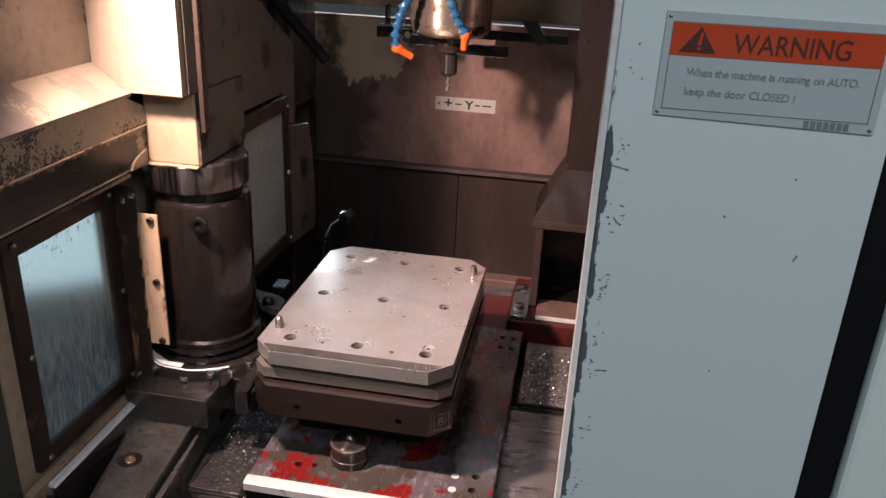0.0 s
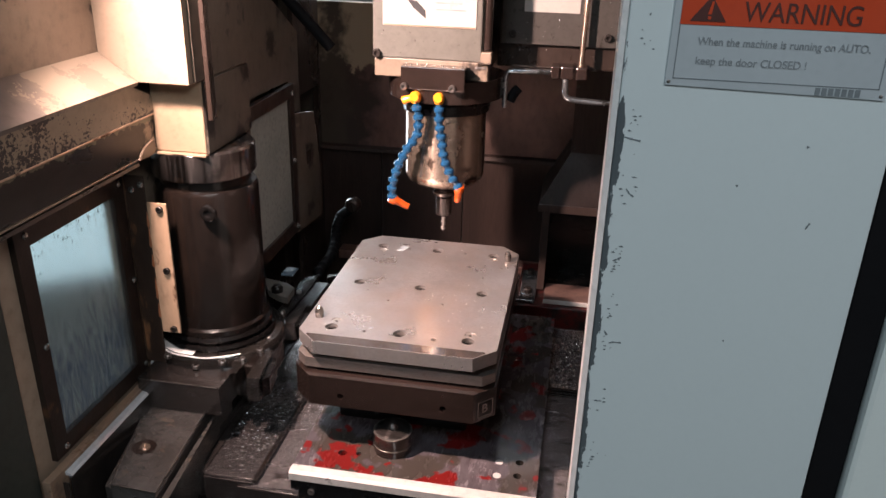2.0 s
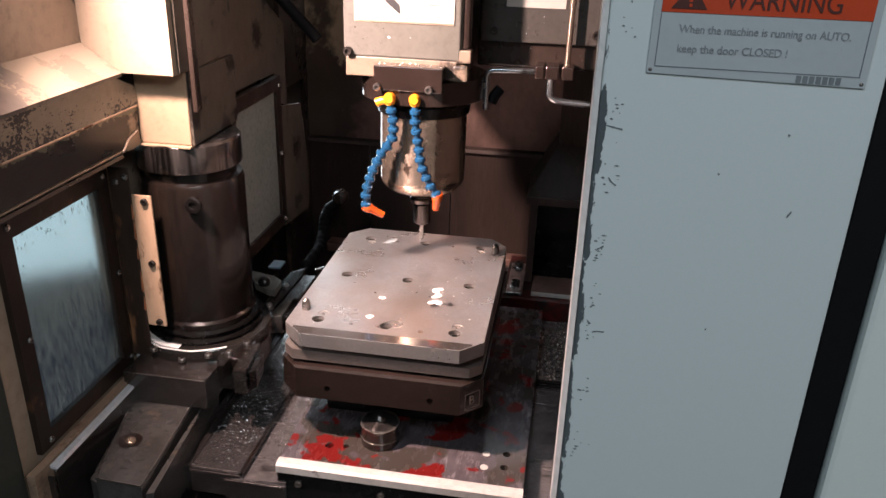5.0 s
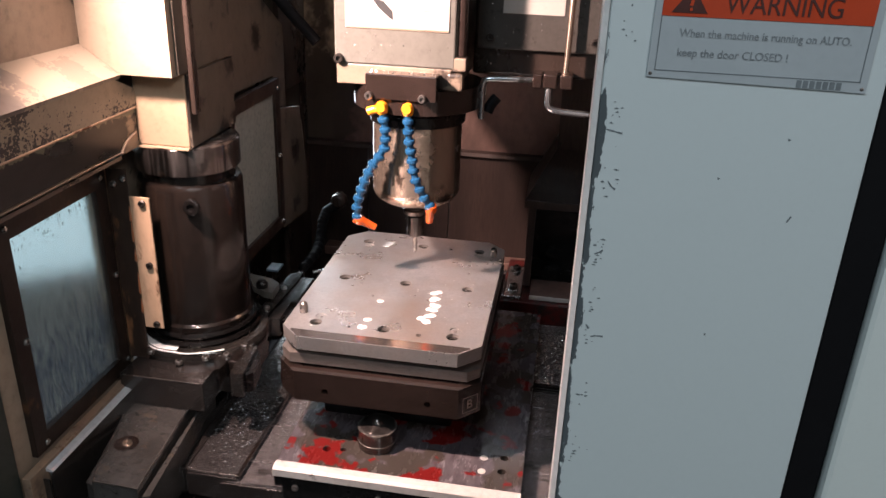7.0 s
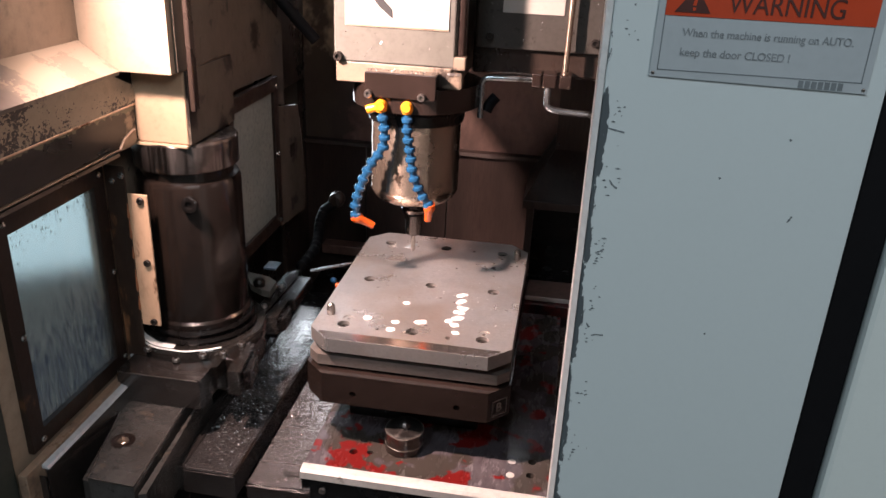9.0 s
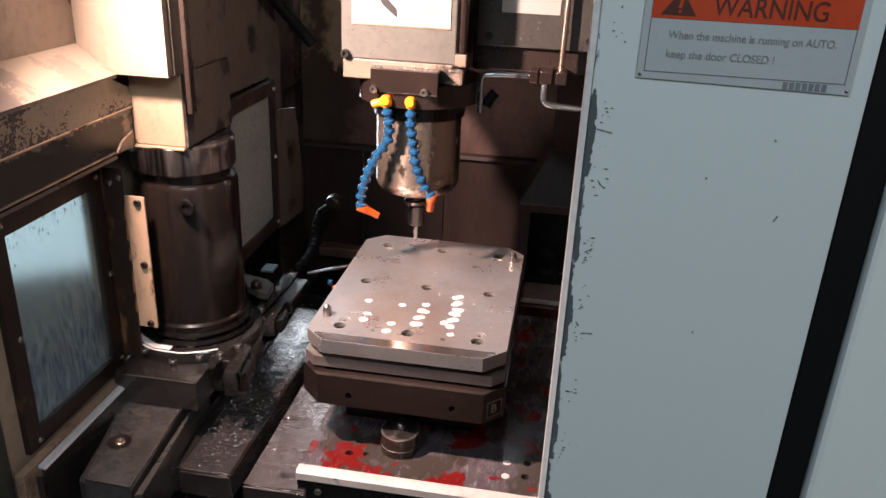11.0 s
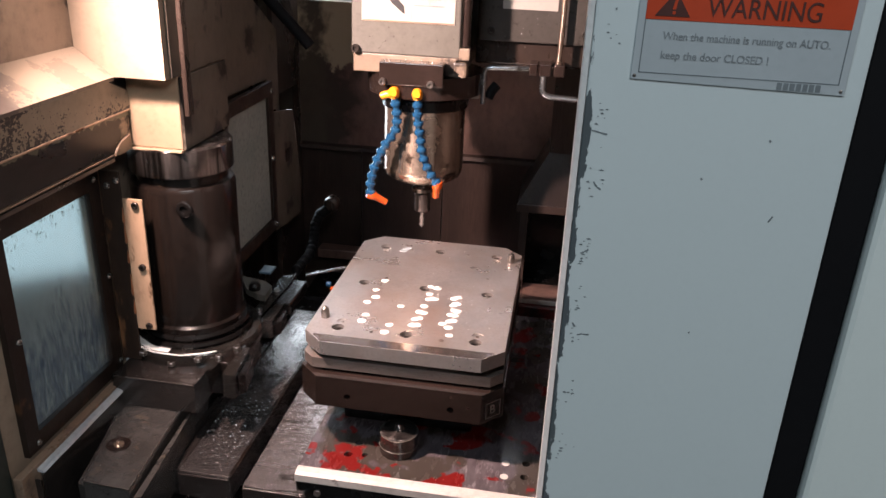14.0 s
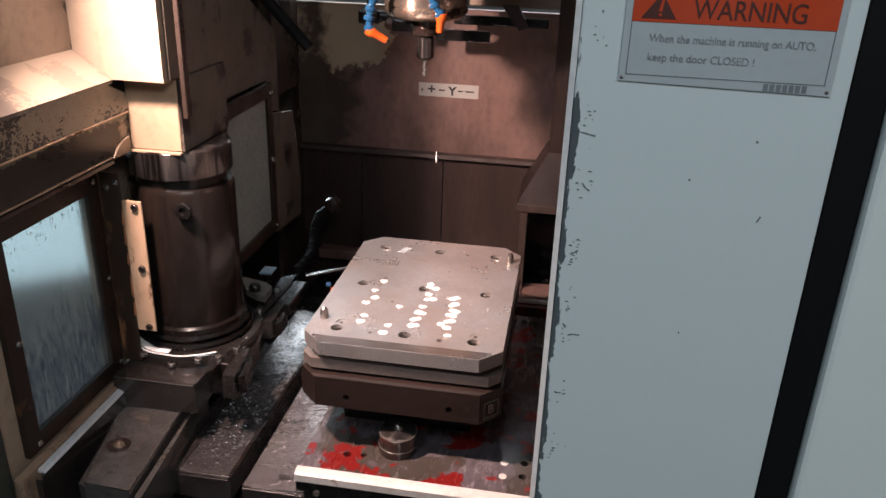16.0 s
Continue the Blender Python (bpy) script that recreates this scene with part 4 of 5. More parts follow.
for k in range(420):
    x, y = rng.uniform(0.185, 0.285), rng.uniform(0.06, 0.25)
    s = rng.uniform(0.0008, 0.003)
    one = bmesh.new()
    bmesh.ops.create_cone(one, segments=5, radius1=s, radius2=s * 0.4, depth=s, matrix=Matrix.Translation((x, y, 0.7008 + s * 0.4)) @ Euler((rng.uniform(-1, 1), rng.uniform(-1, 1), rng.uniform(0, 6))).to_matrix().to_4x4())
    joined(chips, one)
solid("metal_chips", chips, "bright", "scattered bright metal chips on the cover", "chips", kind="stuff")

# chrome beads added as wet sparkle on rail, foot and arm
wet = bmesh.new()
for k in range(48):
    if k < 22:
        x, y, z = rng.uniform(-0.345, -0.29), rng.uniform(-0.36, -0.20), 0.7503
    elif k < 38:
        x, y, z = rng.uniform(-0.38, -0.27), rng.uniform(-0.197, -0.165), 0.8003
    else:
        x, y, z = rng.uniform(-0.226, -0.202), rng.uniform(-0.148, -0.105), 0.8122
    s = rng.uniform(0.0004, 0.0010)
    bmesh.ops.create_icosphere(wet, subdivisions=1, radius=s, matrix=Matrix.Translation((x, y, z)) @ Matrix.Diagonal((rng.uniform(1, 1.8), rng.uniform(1, 1.8), 0.5, 1)))
solid("sparkle_beads", wet, "chrome", "fine chrome beads for wet sparkle on the rail, foot and arm", "droplets", kind="stuff")

# right-hand guard: upright sheet with a flared skirt and a leg
guard = thing("corner_guard", (0.3, 0.4, 0.735), "brown sheet metal corner guard with flared skirt", "machine guard")
g = bmesh.new()
rows = [[(0.213, 0.425, 1.60), (0.217, 0.42, 1.023), (0.164, 0.378, 0.926), (0.164, 0.376, 0.912)],
        [(0.45, 0.425, 1.60), (0.45, 0.42, 1.023), (0.45, 0.378, 0.926), (0.45, 0.376, 0.912)]]
vs = [[g.verts.new(p) for p in r] for r in rows]
bk = [g.verts.new((p[0], 0.548, p[2])) for p in rows[0]]
for i in range(3):
    g.faces.new((vs[0][i], vs[1][i], vs[1][i + 1], vs[0][i + 1]))
    g.faces.new((bk[i], vs[0][i], vs[0][i + 1], bk[i + 1]))
bmesh.ops.solidify(g, geom=g.faces[:], thickness=0.003)
# the head's shade on the skirt is put into this darker sheet
part("skirt", finish(g), "sheet_low", guard)
part("lip", box(0.163, 0.45, 0.372, 0.377, 0.910, 0.926, 0.001), "sheet_low", guard)
part("leg", box(0.172, 0.1865, 0.376, 0.386, 0.737, 0.910, 0.001), "sheet_low", guard)
part("leg_return", box(0.172, 0.1755, 0.387, 0.54, 0.737, 0.910, 0.001), "sheet_low", guard)
# black backing: shade at the back of the recess, as colour
part("rear_sheet", box(0.175, 0.45, 0.535, 0.54, 0.71, 0.90, 0.001), "oily_and_shade_black", guard)
for x, z in ((0.2225, 1.034), (0.219, 1.155), (0.232, 1.275)):
    part("rivet", cap_screw((x, 0.419 if z < 1.1 else 0.4195, z), "y", 0.003, 0.003, socket=False), "dark_bolt", guard)

# tool magazine parts under the beam at the back
# beams drawn up to z 1.70 and joined, unseen there, to block rear light
beam = solid("magazine_beam", box(0.035, 0.45, 0.490, 0.530, 1.291, 1.70, 0.003), "cream", "cream enamel beam of the tool magazine", "beam")
solid("magazine_beam", box(-0.42, 0.0345, 0.490, 0.530, 1.303, 1.70, 0.003), "cream_dirty", "cream enamel beam of the tool magazine, grimy", "beam")
GRIP = ((-0.175, -0.134, 1.253, 1.278), (-0.134, -0.105, 1.264, 1.274), (-0.108, -0.058, 1.242, 1.265), (-0.158, -0.153, 1.276, 1.315))
GRIP_SCREW = (-0.1120, 1.2610)
mag = thing("tool_changer_bar", (0.06, 0.44, 1.22), "black tool changer bars with gripper fingers", "tool changer")
part("bar", box(-0.02, 0.085, 0.43, 0.445, 1.229, 1.25, 0.002), "oily_and_shade_black", mag)
part("bar", box(0.01, 0.195, 0.455, 0.47, 1.258, 1.276, 0.002), "oily_and_shade_black", mag)
for x0, x1, z0, z1 in GRIP:
    part("gripper_finger", box(x0, x1, 0.425, 0.455, z0, z1, 0.003), "oily_and_shade_black", mag)
part("grip_screw", cap_screw((GRIP_SCREW[0], 0.425, GRIP_SCREW[1]), "y", 0.006, 0.004), "bolt", mag)
part("gripper", prism([(0.105, 1.30), (0.135, 1.30), (0.16, 1.262), (0.14, 1.255)], "y", 0.43, 0.45, 0.002), "black_oxide", mag)
part("gripper", prism([(-0.165, 1.277), (-0.10, 1.277), (-0.10, 1.262), (-0.165, 1.255)], "y", 0.43, 0.45, 0.002), "oily_and_shade_black", mag)

# ---- door and sign ----
YD = -0.636
door = thing("door_1", (0.3, YD, 0.6), "pale blue-green sliding door, open, paint chipped along its edge", "door", kind="structure")
d = part("leaf", box(0.2465, 0.404, YD, YD + 0.035, 0.55, 2.02, 0.0012), "door", door)
d.data.transform(Matrix.Translation((0.3 - 0.2465, 0, 0.6)))
d.location = (0.2465 - 0.3, 0, -0.6)
part("edge_flange", prism([(0.2425, YD + 0.003), (0.2462, YD + 0.0005), (0.2462, YD + 0.036), (0.2425, YD + 0.036)], "z", 0.55, 2.02, 0.0006), "door_edge", door, "worn edge flange, lamp light put into its white")
part("rubber_seal", box(0.4045, 0.428, YD + 0.004, YD + 0.03, 0.55, 2.02, 0.002), "rubber", door, "black rubber seal strip")
SCRATCHES = ([(0.2520, 1.3330), (0.2570, 1.3320), (0.2620, 1.3310)],
             [(0.2570, 1.3000), (0.2590, 1.2970), (0.2620, 1.2950)],
             [(0.3670, 1.2830), (0.3680, 1.2850), (0.3690, 1.2870)],
             [(0.2580, 1.1890), (0.2610, 1.1900), (0.2660, 1.1900)],
             [(0.2540, 1.2500), (0.2560, 1.2510), (0.2590, 1.2530)],
             [(0.2540, 1.1980), (0.2560, 1.1950)],
             [(0.2580, 1.4060), (0.2590, 1.4060)],
             [(0.3220, 1.3080), (0.3230, 1.3070)],
             [(0.3580, 1.3350), (0.3590, 1.3340)],
             [(0.3310, 1.2000), (0.3320, 1.2000)])
for line in SCRATCHES:
    sc = bmesh.new()
    for k, (a, b) in enumerate(zip(line, line[1:])):
        w = 0.0006 if len(line) > 2 else 0.0008
        n = Vector((-(b[1] - a[1]), b[0] - a[0])).normalized() * w
        prism([(a[0] - n.x * 0.5, a[1] - n.y * 0.5), (b[0] - n.x, b[1] - n.y), (b[0] + n.x, b[1] + n.y), (a[0] + n.x * 0.5, a[1] + n.y * 0.5)], "y", YD - 0.0003, YD + 0.0002, bm=sc)
    part("scratch", sc, "grey_ink", door, "dark scratch in the paint")
fr = random.Random(23)
fleck = bmesh.new()
for zc, spread, count in ((1.392, 0.010, 5), (1.345, 0.012, 9), (1.306, 0.014, 8), (1.250, 0.012, 12), (1.214, 0.010, 7), (1.186, 0.008, 6), (1.140, 0.010, 8), (1.098, 0.012, 12)):
    for _ in range(count):
        x, z, r = 0.2535 + abs(fr.gauss(0, 0.0042)), zc + fr.gauss(0, spread * 0.5), fr.uniform(0.0002, 0.0007)
        long = fr.uniform(1.0, 3.2)
        prism([(x - r * long, z), (x - r * 0.3, z - r), (x + r * long, z - r * 0.4), (x + r * 0.4, z + r)], "y", YD - 0.0003, YD + 0.0002, bm=fleck)
tagged(part("paint_flecks", fleck, "grey_ink", door, "small dark chips in the paint near the edge"), kind="stuff")
solid("door_frame", box(0.4285, 0.80, YD - 0.002, YD + 0.06, 0.2, 2.06, 0.004), "door_plain", "pale blue-green enamel front panel beside the door", "machine panel", kind="structure")

YS = YD - 0.0012
sign = thing("warning_sign", (0.332, YD, 1.366), "silver and orange warning sign riveted to the door", "sign")
part("plate", prism([(0.2715, 1.3665), (0.3935, 1.3645), (0.3935, 1.4245), (0.2715, 1.4255)], "y", YS, YD - 0.0001, 0.0004), "sign", sign)
part("orange_field", box(0.2755, 0.3895, YS - 0.0004, YS - 0.0001, 1.4015, 1.4195), "sign_orange", sign, "orange printed field")
for a, b, c, e in ((0.2755, 0.276, 1.3705, 1.4195), (0.389, 0.3895, 1.3705, 1.4195), (0.2755, 0.3895, 1.3705, 1.371), (0.2755, 0.3895, 1.4195, 1.42)):
    part("border", box(a, b, YS - 0.0003, YS, c, e), "grey_ink", sign)
tri = part("triangle", prism([(0.2805, 1.4035), (0.3005, 1.4035), (0.2912, 1.4178)], "y", YS - 0.0007, YS - 0.0004), "faded_ink", sign)
part("mark", prism([(0.2900, 1.4075), (0.2915, 1.4145), (0.2928, 1.4145), (0.2920, 1.4075)], "y", YS - 0.0009, YS - 0.0007), "sign_orange", tri)
part("mark", box(0.2904, 0.2920, YS - 0.0009, YS - 0.0007, 1.4048, 1.4064), "sign_orange", tri)
words("heading", "WARNING", 0.0155, "faded_ink", sign, facing_front(0.3095, YS - 0.0006, 1.4047), 0.84, 0.0)
words("text_line", "When the machine is running on AUTO.", 0.0064, "sign_ink", sign, facing_front(0.2868, YS - 0.0003, 1.3905), 0.885, 0.0)
words("text_line", "keep the door CLOSED !", 0.0064, "sign_ink", sign, facing_front(0.2868, YS - 0.0003, 1.3795), 0.93, 0.0)
for k in range(7):
    part("code_bar", box(0.3555 + k * 0.0036, 0.3582 + k * 0.0036, YS - 0.0003, YS, 1.3655, 1.3698), "grey_ink", sign)
for x, z in ((0.2735, 1.4225), (0.2735, 1.3685), (0.3912, 1.3668), (0.3912, 1.4222)):
    part("rivet", cap_screw((x, YS, z), "y", 0.0011, 0.0006, socket=False), "bolt", sign)

# ---- table with its red plate ----
TZ = 0.728
table = thing("machine_table", (0.045, 0.0, 0.66), "worn red and grey machine table with drilled holes", "machine table")
tp = part("table_plate", box(-0.131, 0.216, -0.2555, 0.275, 0.706, TZ, 0.0015), "red", table)
holes = [(-0.069, -0.217), (-0.060, -0.187), (-0.045, -0.214), (-0.035, -0.176), (0.187, -0.186), (0.186, -0.216), (0.18, 0.24), (0.20, 0.24), (0.18, 0.20), (0.20, 0.20)]
c = bmesh.new()
for x, y in holes:
    r = 0.0058 if x > 0.1 or x < -0.05 else 0.0042
    lathe([(r, 0.712), (r, TZ - 0.001), (r + 0.001, TZ + 0.003)], (x, y, 0), n=18, bm=c)
cut(tp, c)
for x, y in ((0.158, -0.191), (0.158, -0.221)):
    part("plug", lathe([(0.0058, TZ), (0.0058, TZ + 0.0006), (0.003, TZ + 0.0009)], (x, y, 0), n=18), "white_edge", table, "pale round plug")
part("front_lip", prism([(-0.2725, 0.714), (-0.2725, 0.725), (-0.268, 0.7282), (-0.2557, 0.7282), (-0.2557, 0.714)], "x", -0.131, 0.216, 0.0006), "white_edge", table, "worn pale front lip")
part("front_apron", box(-0.131, 0.216, -0.269, -0.25, 0.60, 0.7135, 0.002), "oily_and_shade_black", table)
part("under_body", box(-0.125, 0.21, -0.248, 0.27, 0.645, 0.7055, 0.002), "oily_and_shade_black", table)
for x in (-0.10, 0.02, 0.17):
    part("apron_screw", cap_screw((x, -0.269, 0.695), "y", 0.005, 0.003), "bolt", table)

stud = thing("locating_stud", (0.0, -0.19, TZ), "round locating stud with a polished conical seat", "locating stud")
part("body", lathe([(0.0280, TZ), (0.0280, TZ + 0.033)], (0.0, -0.190, 0), n=40), "black_oxide", stud, smooth=True)
for z in (TZ + 0.012, TZ + 0.0325):
    part("bright_ring", lathe([(0.0270, z - 0.0008), (0.0286, z - 0.0006), (0.0286, z + 0.0006), (0.0268, z + 0.0012)], (0.0, -0.190, 0), n=40), "bright", stud, "bright turned ring", smooth=True)
part("cone", lathe([(0.0262, TZ + 0.033), (0.0255, TZ + 0.034), (0.009, TZ + 0.038), (0.006, TZ + 0.044), (0.003, TZ + 0.046)], (0.0, -0.190, 0), n=40), "collar", stud, smooth=True)
lift = thing("pallet_clamp", (0.0, 0.02, TZ), "dark cast pallet clamp between table and pallet", "pallet clamp")
part("block", box(-0.10, 0.10, -0.13, 0.16, TZ, 0.8005, 0.004), "oily_and_shade_black", lift)

# ---- pallet ----
pallet = thing("pallet", (0.0, 0.0, 0.8005), "bright steel machining pallet with bolt holes and cut corners", "pallet")
XP, YP, CH = 0.1435, 0.2005, 0.030


def octagon(x, y, ch):
    return [(-x + ch, -y), (x - ch, -y), (x, -y + ch), (x, y - ch), (x - ch, y), (-x + ch, y), (-x, y - ch), (-x, -y + ch)]


top = part("top_plate", prism(octagon(XP, YP, CH), "z", 0.8795, 0.9, 0.0012), "steel", pallet)
c = bmesh.new()
HX, HY = 0.1, 0.1543
for i in (-1, 0, 1):
    for j in (-1, 0, 1):
        lathe([(0.0062, 0.884), (0.0062, 0.8945), (0.0092, 0.8948), (0.0092, 0.905)], (i * HX, j * HY, 0), n=24, bm=c)
cut(top, c)
c = bmesh.new()
for x, y, r in ((-0.098, -0.1355, 0.0082), (0.101, -0.1355, 0.0082), (-0.094, 0.1355, 0.0082), (0.101, 0.1355, 0.0082),
                (-0.05, -0.158, 0.003), (0.052, -0.160, 0.004), (-0.05, 0.150, 0.003), (0.05, 0.152, 0.003), (0.045, -0.05, 0.002), (0.09, 0.11, 0.003),
                (-0.098, 0.10, 0.0025), (0.094, 0.06, 0.0025), (-0.04, -0.055, 0.0022), (0.03, 0.075, 0.0018)):
    lathe([(r, 0.8985 if r > 0.005 else 0.892), (r, 0.905)], (x, y, 0), n=20, bm=c)
cut(top, c)
c = bmesh.new()
for x, y in ((-0.098, -0.1355), (0.101, -0.1355), (-0.094, 0.1355), (0.101, 0.1355)):
    lathe([(0.003, 0.893), (0.003, 0.9015)], (x, y, 0), n=14, bm=c)
cut(top, c)
mg = prism([(-0.113, -0.1990), (0.113, -0.1990), (0.1285, -0.1835), (0.1285, -0.1800), (-0.1285, -0.1800), (-0.1285, -0.1835)], "z", 0.8985, 0.9004)
for v in mg.verts:
    if v.co.z > 0.9:
        v.co.z -= 0.021 * (-0.180 - v.co.y)
part("front_margin", mg, "polished", pallet, "polished front margin, worn down to the edge")
# dark cups inside the bolt holes stand for the shade in the bores
for i in (-1, 0, 1):
    for j in (-1, 0, 1):
        part("bore", lathe([(0.0060, 0.886), (0.0060, 0.8935), (0.0089, 0.8951), (0.0089, 0.8953), (0.0052, 0.8946), (0.0045, 0.888), (0.0, 0.888)], (i * HX, j * HY, 0), n=20), "hole", pallet)
part("spacer", prism(octagon(0.128, 0.186, 0.025), "z", 0.8692, 0.879, 0.001), "black_oxide", pallet)
part("middle_plate", prism(octagon(0.1435, 0.193, 0.016), "z", 0.8535, 0.869, 0.001), "steel_side", pallet)
base = part("base_plate", prism(octagon(0.147, 0.2085, 0.029), "z", 0.801, 0.8485, 0.0032), "black_oxide", pallet, "brown-black base plate")
part("joint", prism(octagon(0.132, 0.185, 0.02), "z", 0.8486, 0.8534, 0.0005), "oily_and_shade_black", pallet)
c = bmesh.new()
for x in (-0.0725, 0.0755):
    lathe([(0.0048, 0), (0.0048, 0.03)], (x, -0.195, 0.819), "y", 18, c)
cut(base, c)
for x, y in ((-0.1265, -0.1285), (0.1265, 0.1385)):
    part("locating_pin", lathe([(0.0062, 0.9), (0.0062, 0.909), (0.005, 0.915), (0.0015, 0.918)], (x, y, 0), n=20), "bolt", pallet, smooth=True)
# boxed letter on the bevelled corner of the base
m45 = Matrix.Translation((0.1335, -0.1945, 0.820)) @ Matrix.Rotation(radians(45), 4, "Z") @ Matrix.Rotation(radians(90), 4, "X")
words("letter", "B", 0.020, "steel_side", pallet, m45 @ Matrix.Translation((-0.0065, -0.006, 0.0004)), 0.95, 0.0003)
for a, b, e, f in ((-0.013, 0.013, 0.012, 0.0128), (-0.013, 0.013, -0.0125, -0.0117), (-0.013, -0.0122, -0.0125, 0.0128), (0.0122, 0.013, -0.0125, 0.0128)):
    bm = box(a, b, e, f, 0.0, 0.0007)
    bm.transform(m45)
    part("letter_frame", bm, "steel_side", pallet)

# ---- spindle head ----
head = thing("spindle_head", (0.0, 0.165, 1.0), "grey spindle head with white plate, coolant hoses and drill", "spindle head")
AY = 0.165
part("front_cover", box(-0.109, 0.066, 0.088, 0.094, 1.242, 1.75, 0.0025), "grey_cover", head, "grey enamel front cover")
part("housing", box(-0.105, 0.070, 0.0945, 0.34, 1.212, 1.75, 0.004), "cream_dirty", head, "beige cast housing, oily")
part("lower_rim", box(-0.107, 0.062, 0.0905, 0.094, 1.212, 1.2415, 0.002), "cream_dirty", head)
plate = part("name_plate", box(-0.092, 0.0565, 0.0865, 0.088, 1.292, 1.43, 0.0004), "label", head, "white plate with rust-stained edge")
part("arrow", prism([(-0.054, 1.3344), (-0.037, 1.3304), (-0.024, 1.3174), (-0.023, 1.3054), (-0.028, 1.3084), (-0.043, 1.3204)], "y", 0.0858, 0.0864), "ink", plate)
part("rust_line", box(-0.091, 0.0555, 0.0860, 0.0864, 1.2925, 1.2950, 0.0002), "sill", plate, "rusty lower edge")
for k in range(5):
    part("text_bar", box(-0.008, 0.040 - 0.006 * (k % 2), 0.0861, 0.0864, 1.318 + 0.010 * k, 1.3205 + 0.010 * k), "sign_ink", plate)
part("divider", box(-0.0125, -0.012, 0.0861, 0.0864, 1.296, 1.428), "sign_ink", plate)
for x, z in ((-0.102, 1.2485), (0.060, 1.60), (-0.102, 1.60)):
    part("cover_screw", cap_screw((x, 0.088, z), "y", 0.007, 0.007), "dark_bolt", head)
part("conduit", tube([(0.0735, 0.10, 1.75), (0.0735, 0.10, 1.50), (0.0735, 0.10, 1.26)], 0.0075), "black_oxide", head, smooth=True)
part("conduit_nut", box(0.061, 0.082, 0.0885, 0.112, 1.239, 1.258, 0.002), "cream_dirty", head)
part("conduit_nut", box(0.055, 0.078, 0.089, 0.112, 1.211, 1.236, 0.004), "cream_dirty", head)
blk = part("hose_block", box(-0.0575, 0.045, 0.062, 0.0945, 1.1985, 1.2345, 0.0015), "black_oxide", head, "dark steel hose block")
for x in (-0.0515, 0.0255):
    part("block_screw", cap_screw((x, 0.062 - 0.000, 1.2035), "y", 0.0058, 0.006), "bolt", blk)
part("flange", lathe([(0.080, 1.168), (0.098, 1.176), (0.099, 1.211)], (0, AY, 0), n=56), "black_oxide", head, smooth=True)
part("flange_ring", lathe([(0.074, 1.150), (0.076, 1.168), (0.080, 1.1685)], (0, AY, 0), n=56), "oily_and_shade_black", head, smooth=True)
part("nose", lathe([(0.040, 1.0190), (0.057, 1.0205), (0.0655, 1.027), (0.0690, 1.0345), (0.0695, 1.0375), (0.0680, 1.0390), (0.0680, 1.0400), (0.0695, 1.0415), (0.0695, 1.1495)], (0, AY, 0), n=64), "nose", head, "oily turned steel spindle nose", smooth=True)
part("tool_holder", lathe([(0.011, 0.953), (0.0145, 0.956), (0.0145, 0.979), (0.0145, 0.988), (0.012, 0.9895)], (0, AY, 0), n=32), "collar", head, "bright collet tool holder", smooth=True)
part("holder_flange", lathe([(0.0125, 0.9895), (0.0205, 0.993), (0.0215, 0.999), (0.0180, 1.002), (0.0180, 1.004), (0.0215, 1.007), (0.0215, 1.0195)], (0, AY, 0), n=32), "black_oxide", head, smooth=True)
part("drive_key", box(-0.032, -0.0205, AY - 0.012, AY + 0.008, 1.009, 1.0188, 0.001), "oily_and_shade_black", head)
# twist drill: two raised spirals on a thin core
dr = lathe([(0.0005, 0.921), (0.0035, 0.9245), (0.0037, 0.954)], (0, AY, 0), n=14)
for s in (0, math.pi):
    for k in range(18):
        a = s + k * 0.36
        z = 0.9265 + k * 0.0014
        box(math.cos(a) * 0.003 - 0.0011, math.cos(a) * 0.003 + 0.0011, AY + math.sin(a) * 0.003 - 0.0011, AY + math.sin(a) * 0.003 + 0.0011, z - 0.0008, z + 0.0008, bm=dr)
part("drill", dr, "bright", head, "bright twist drill")


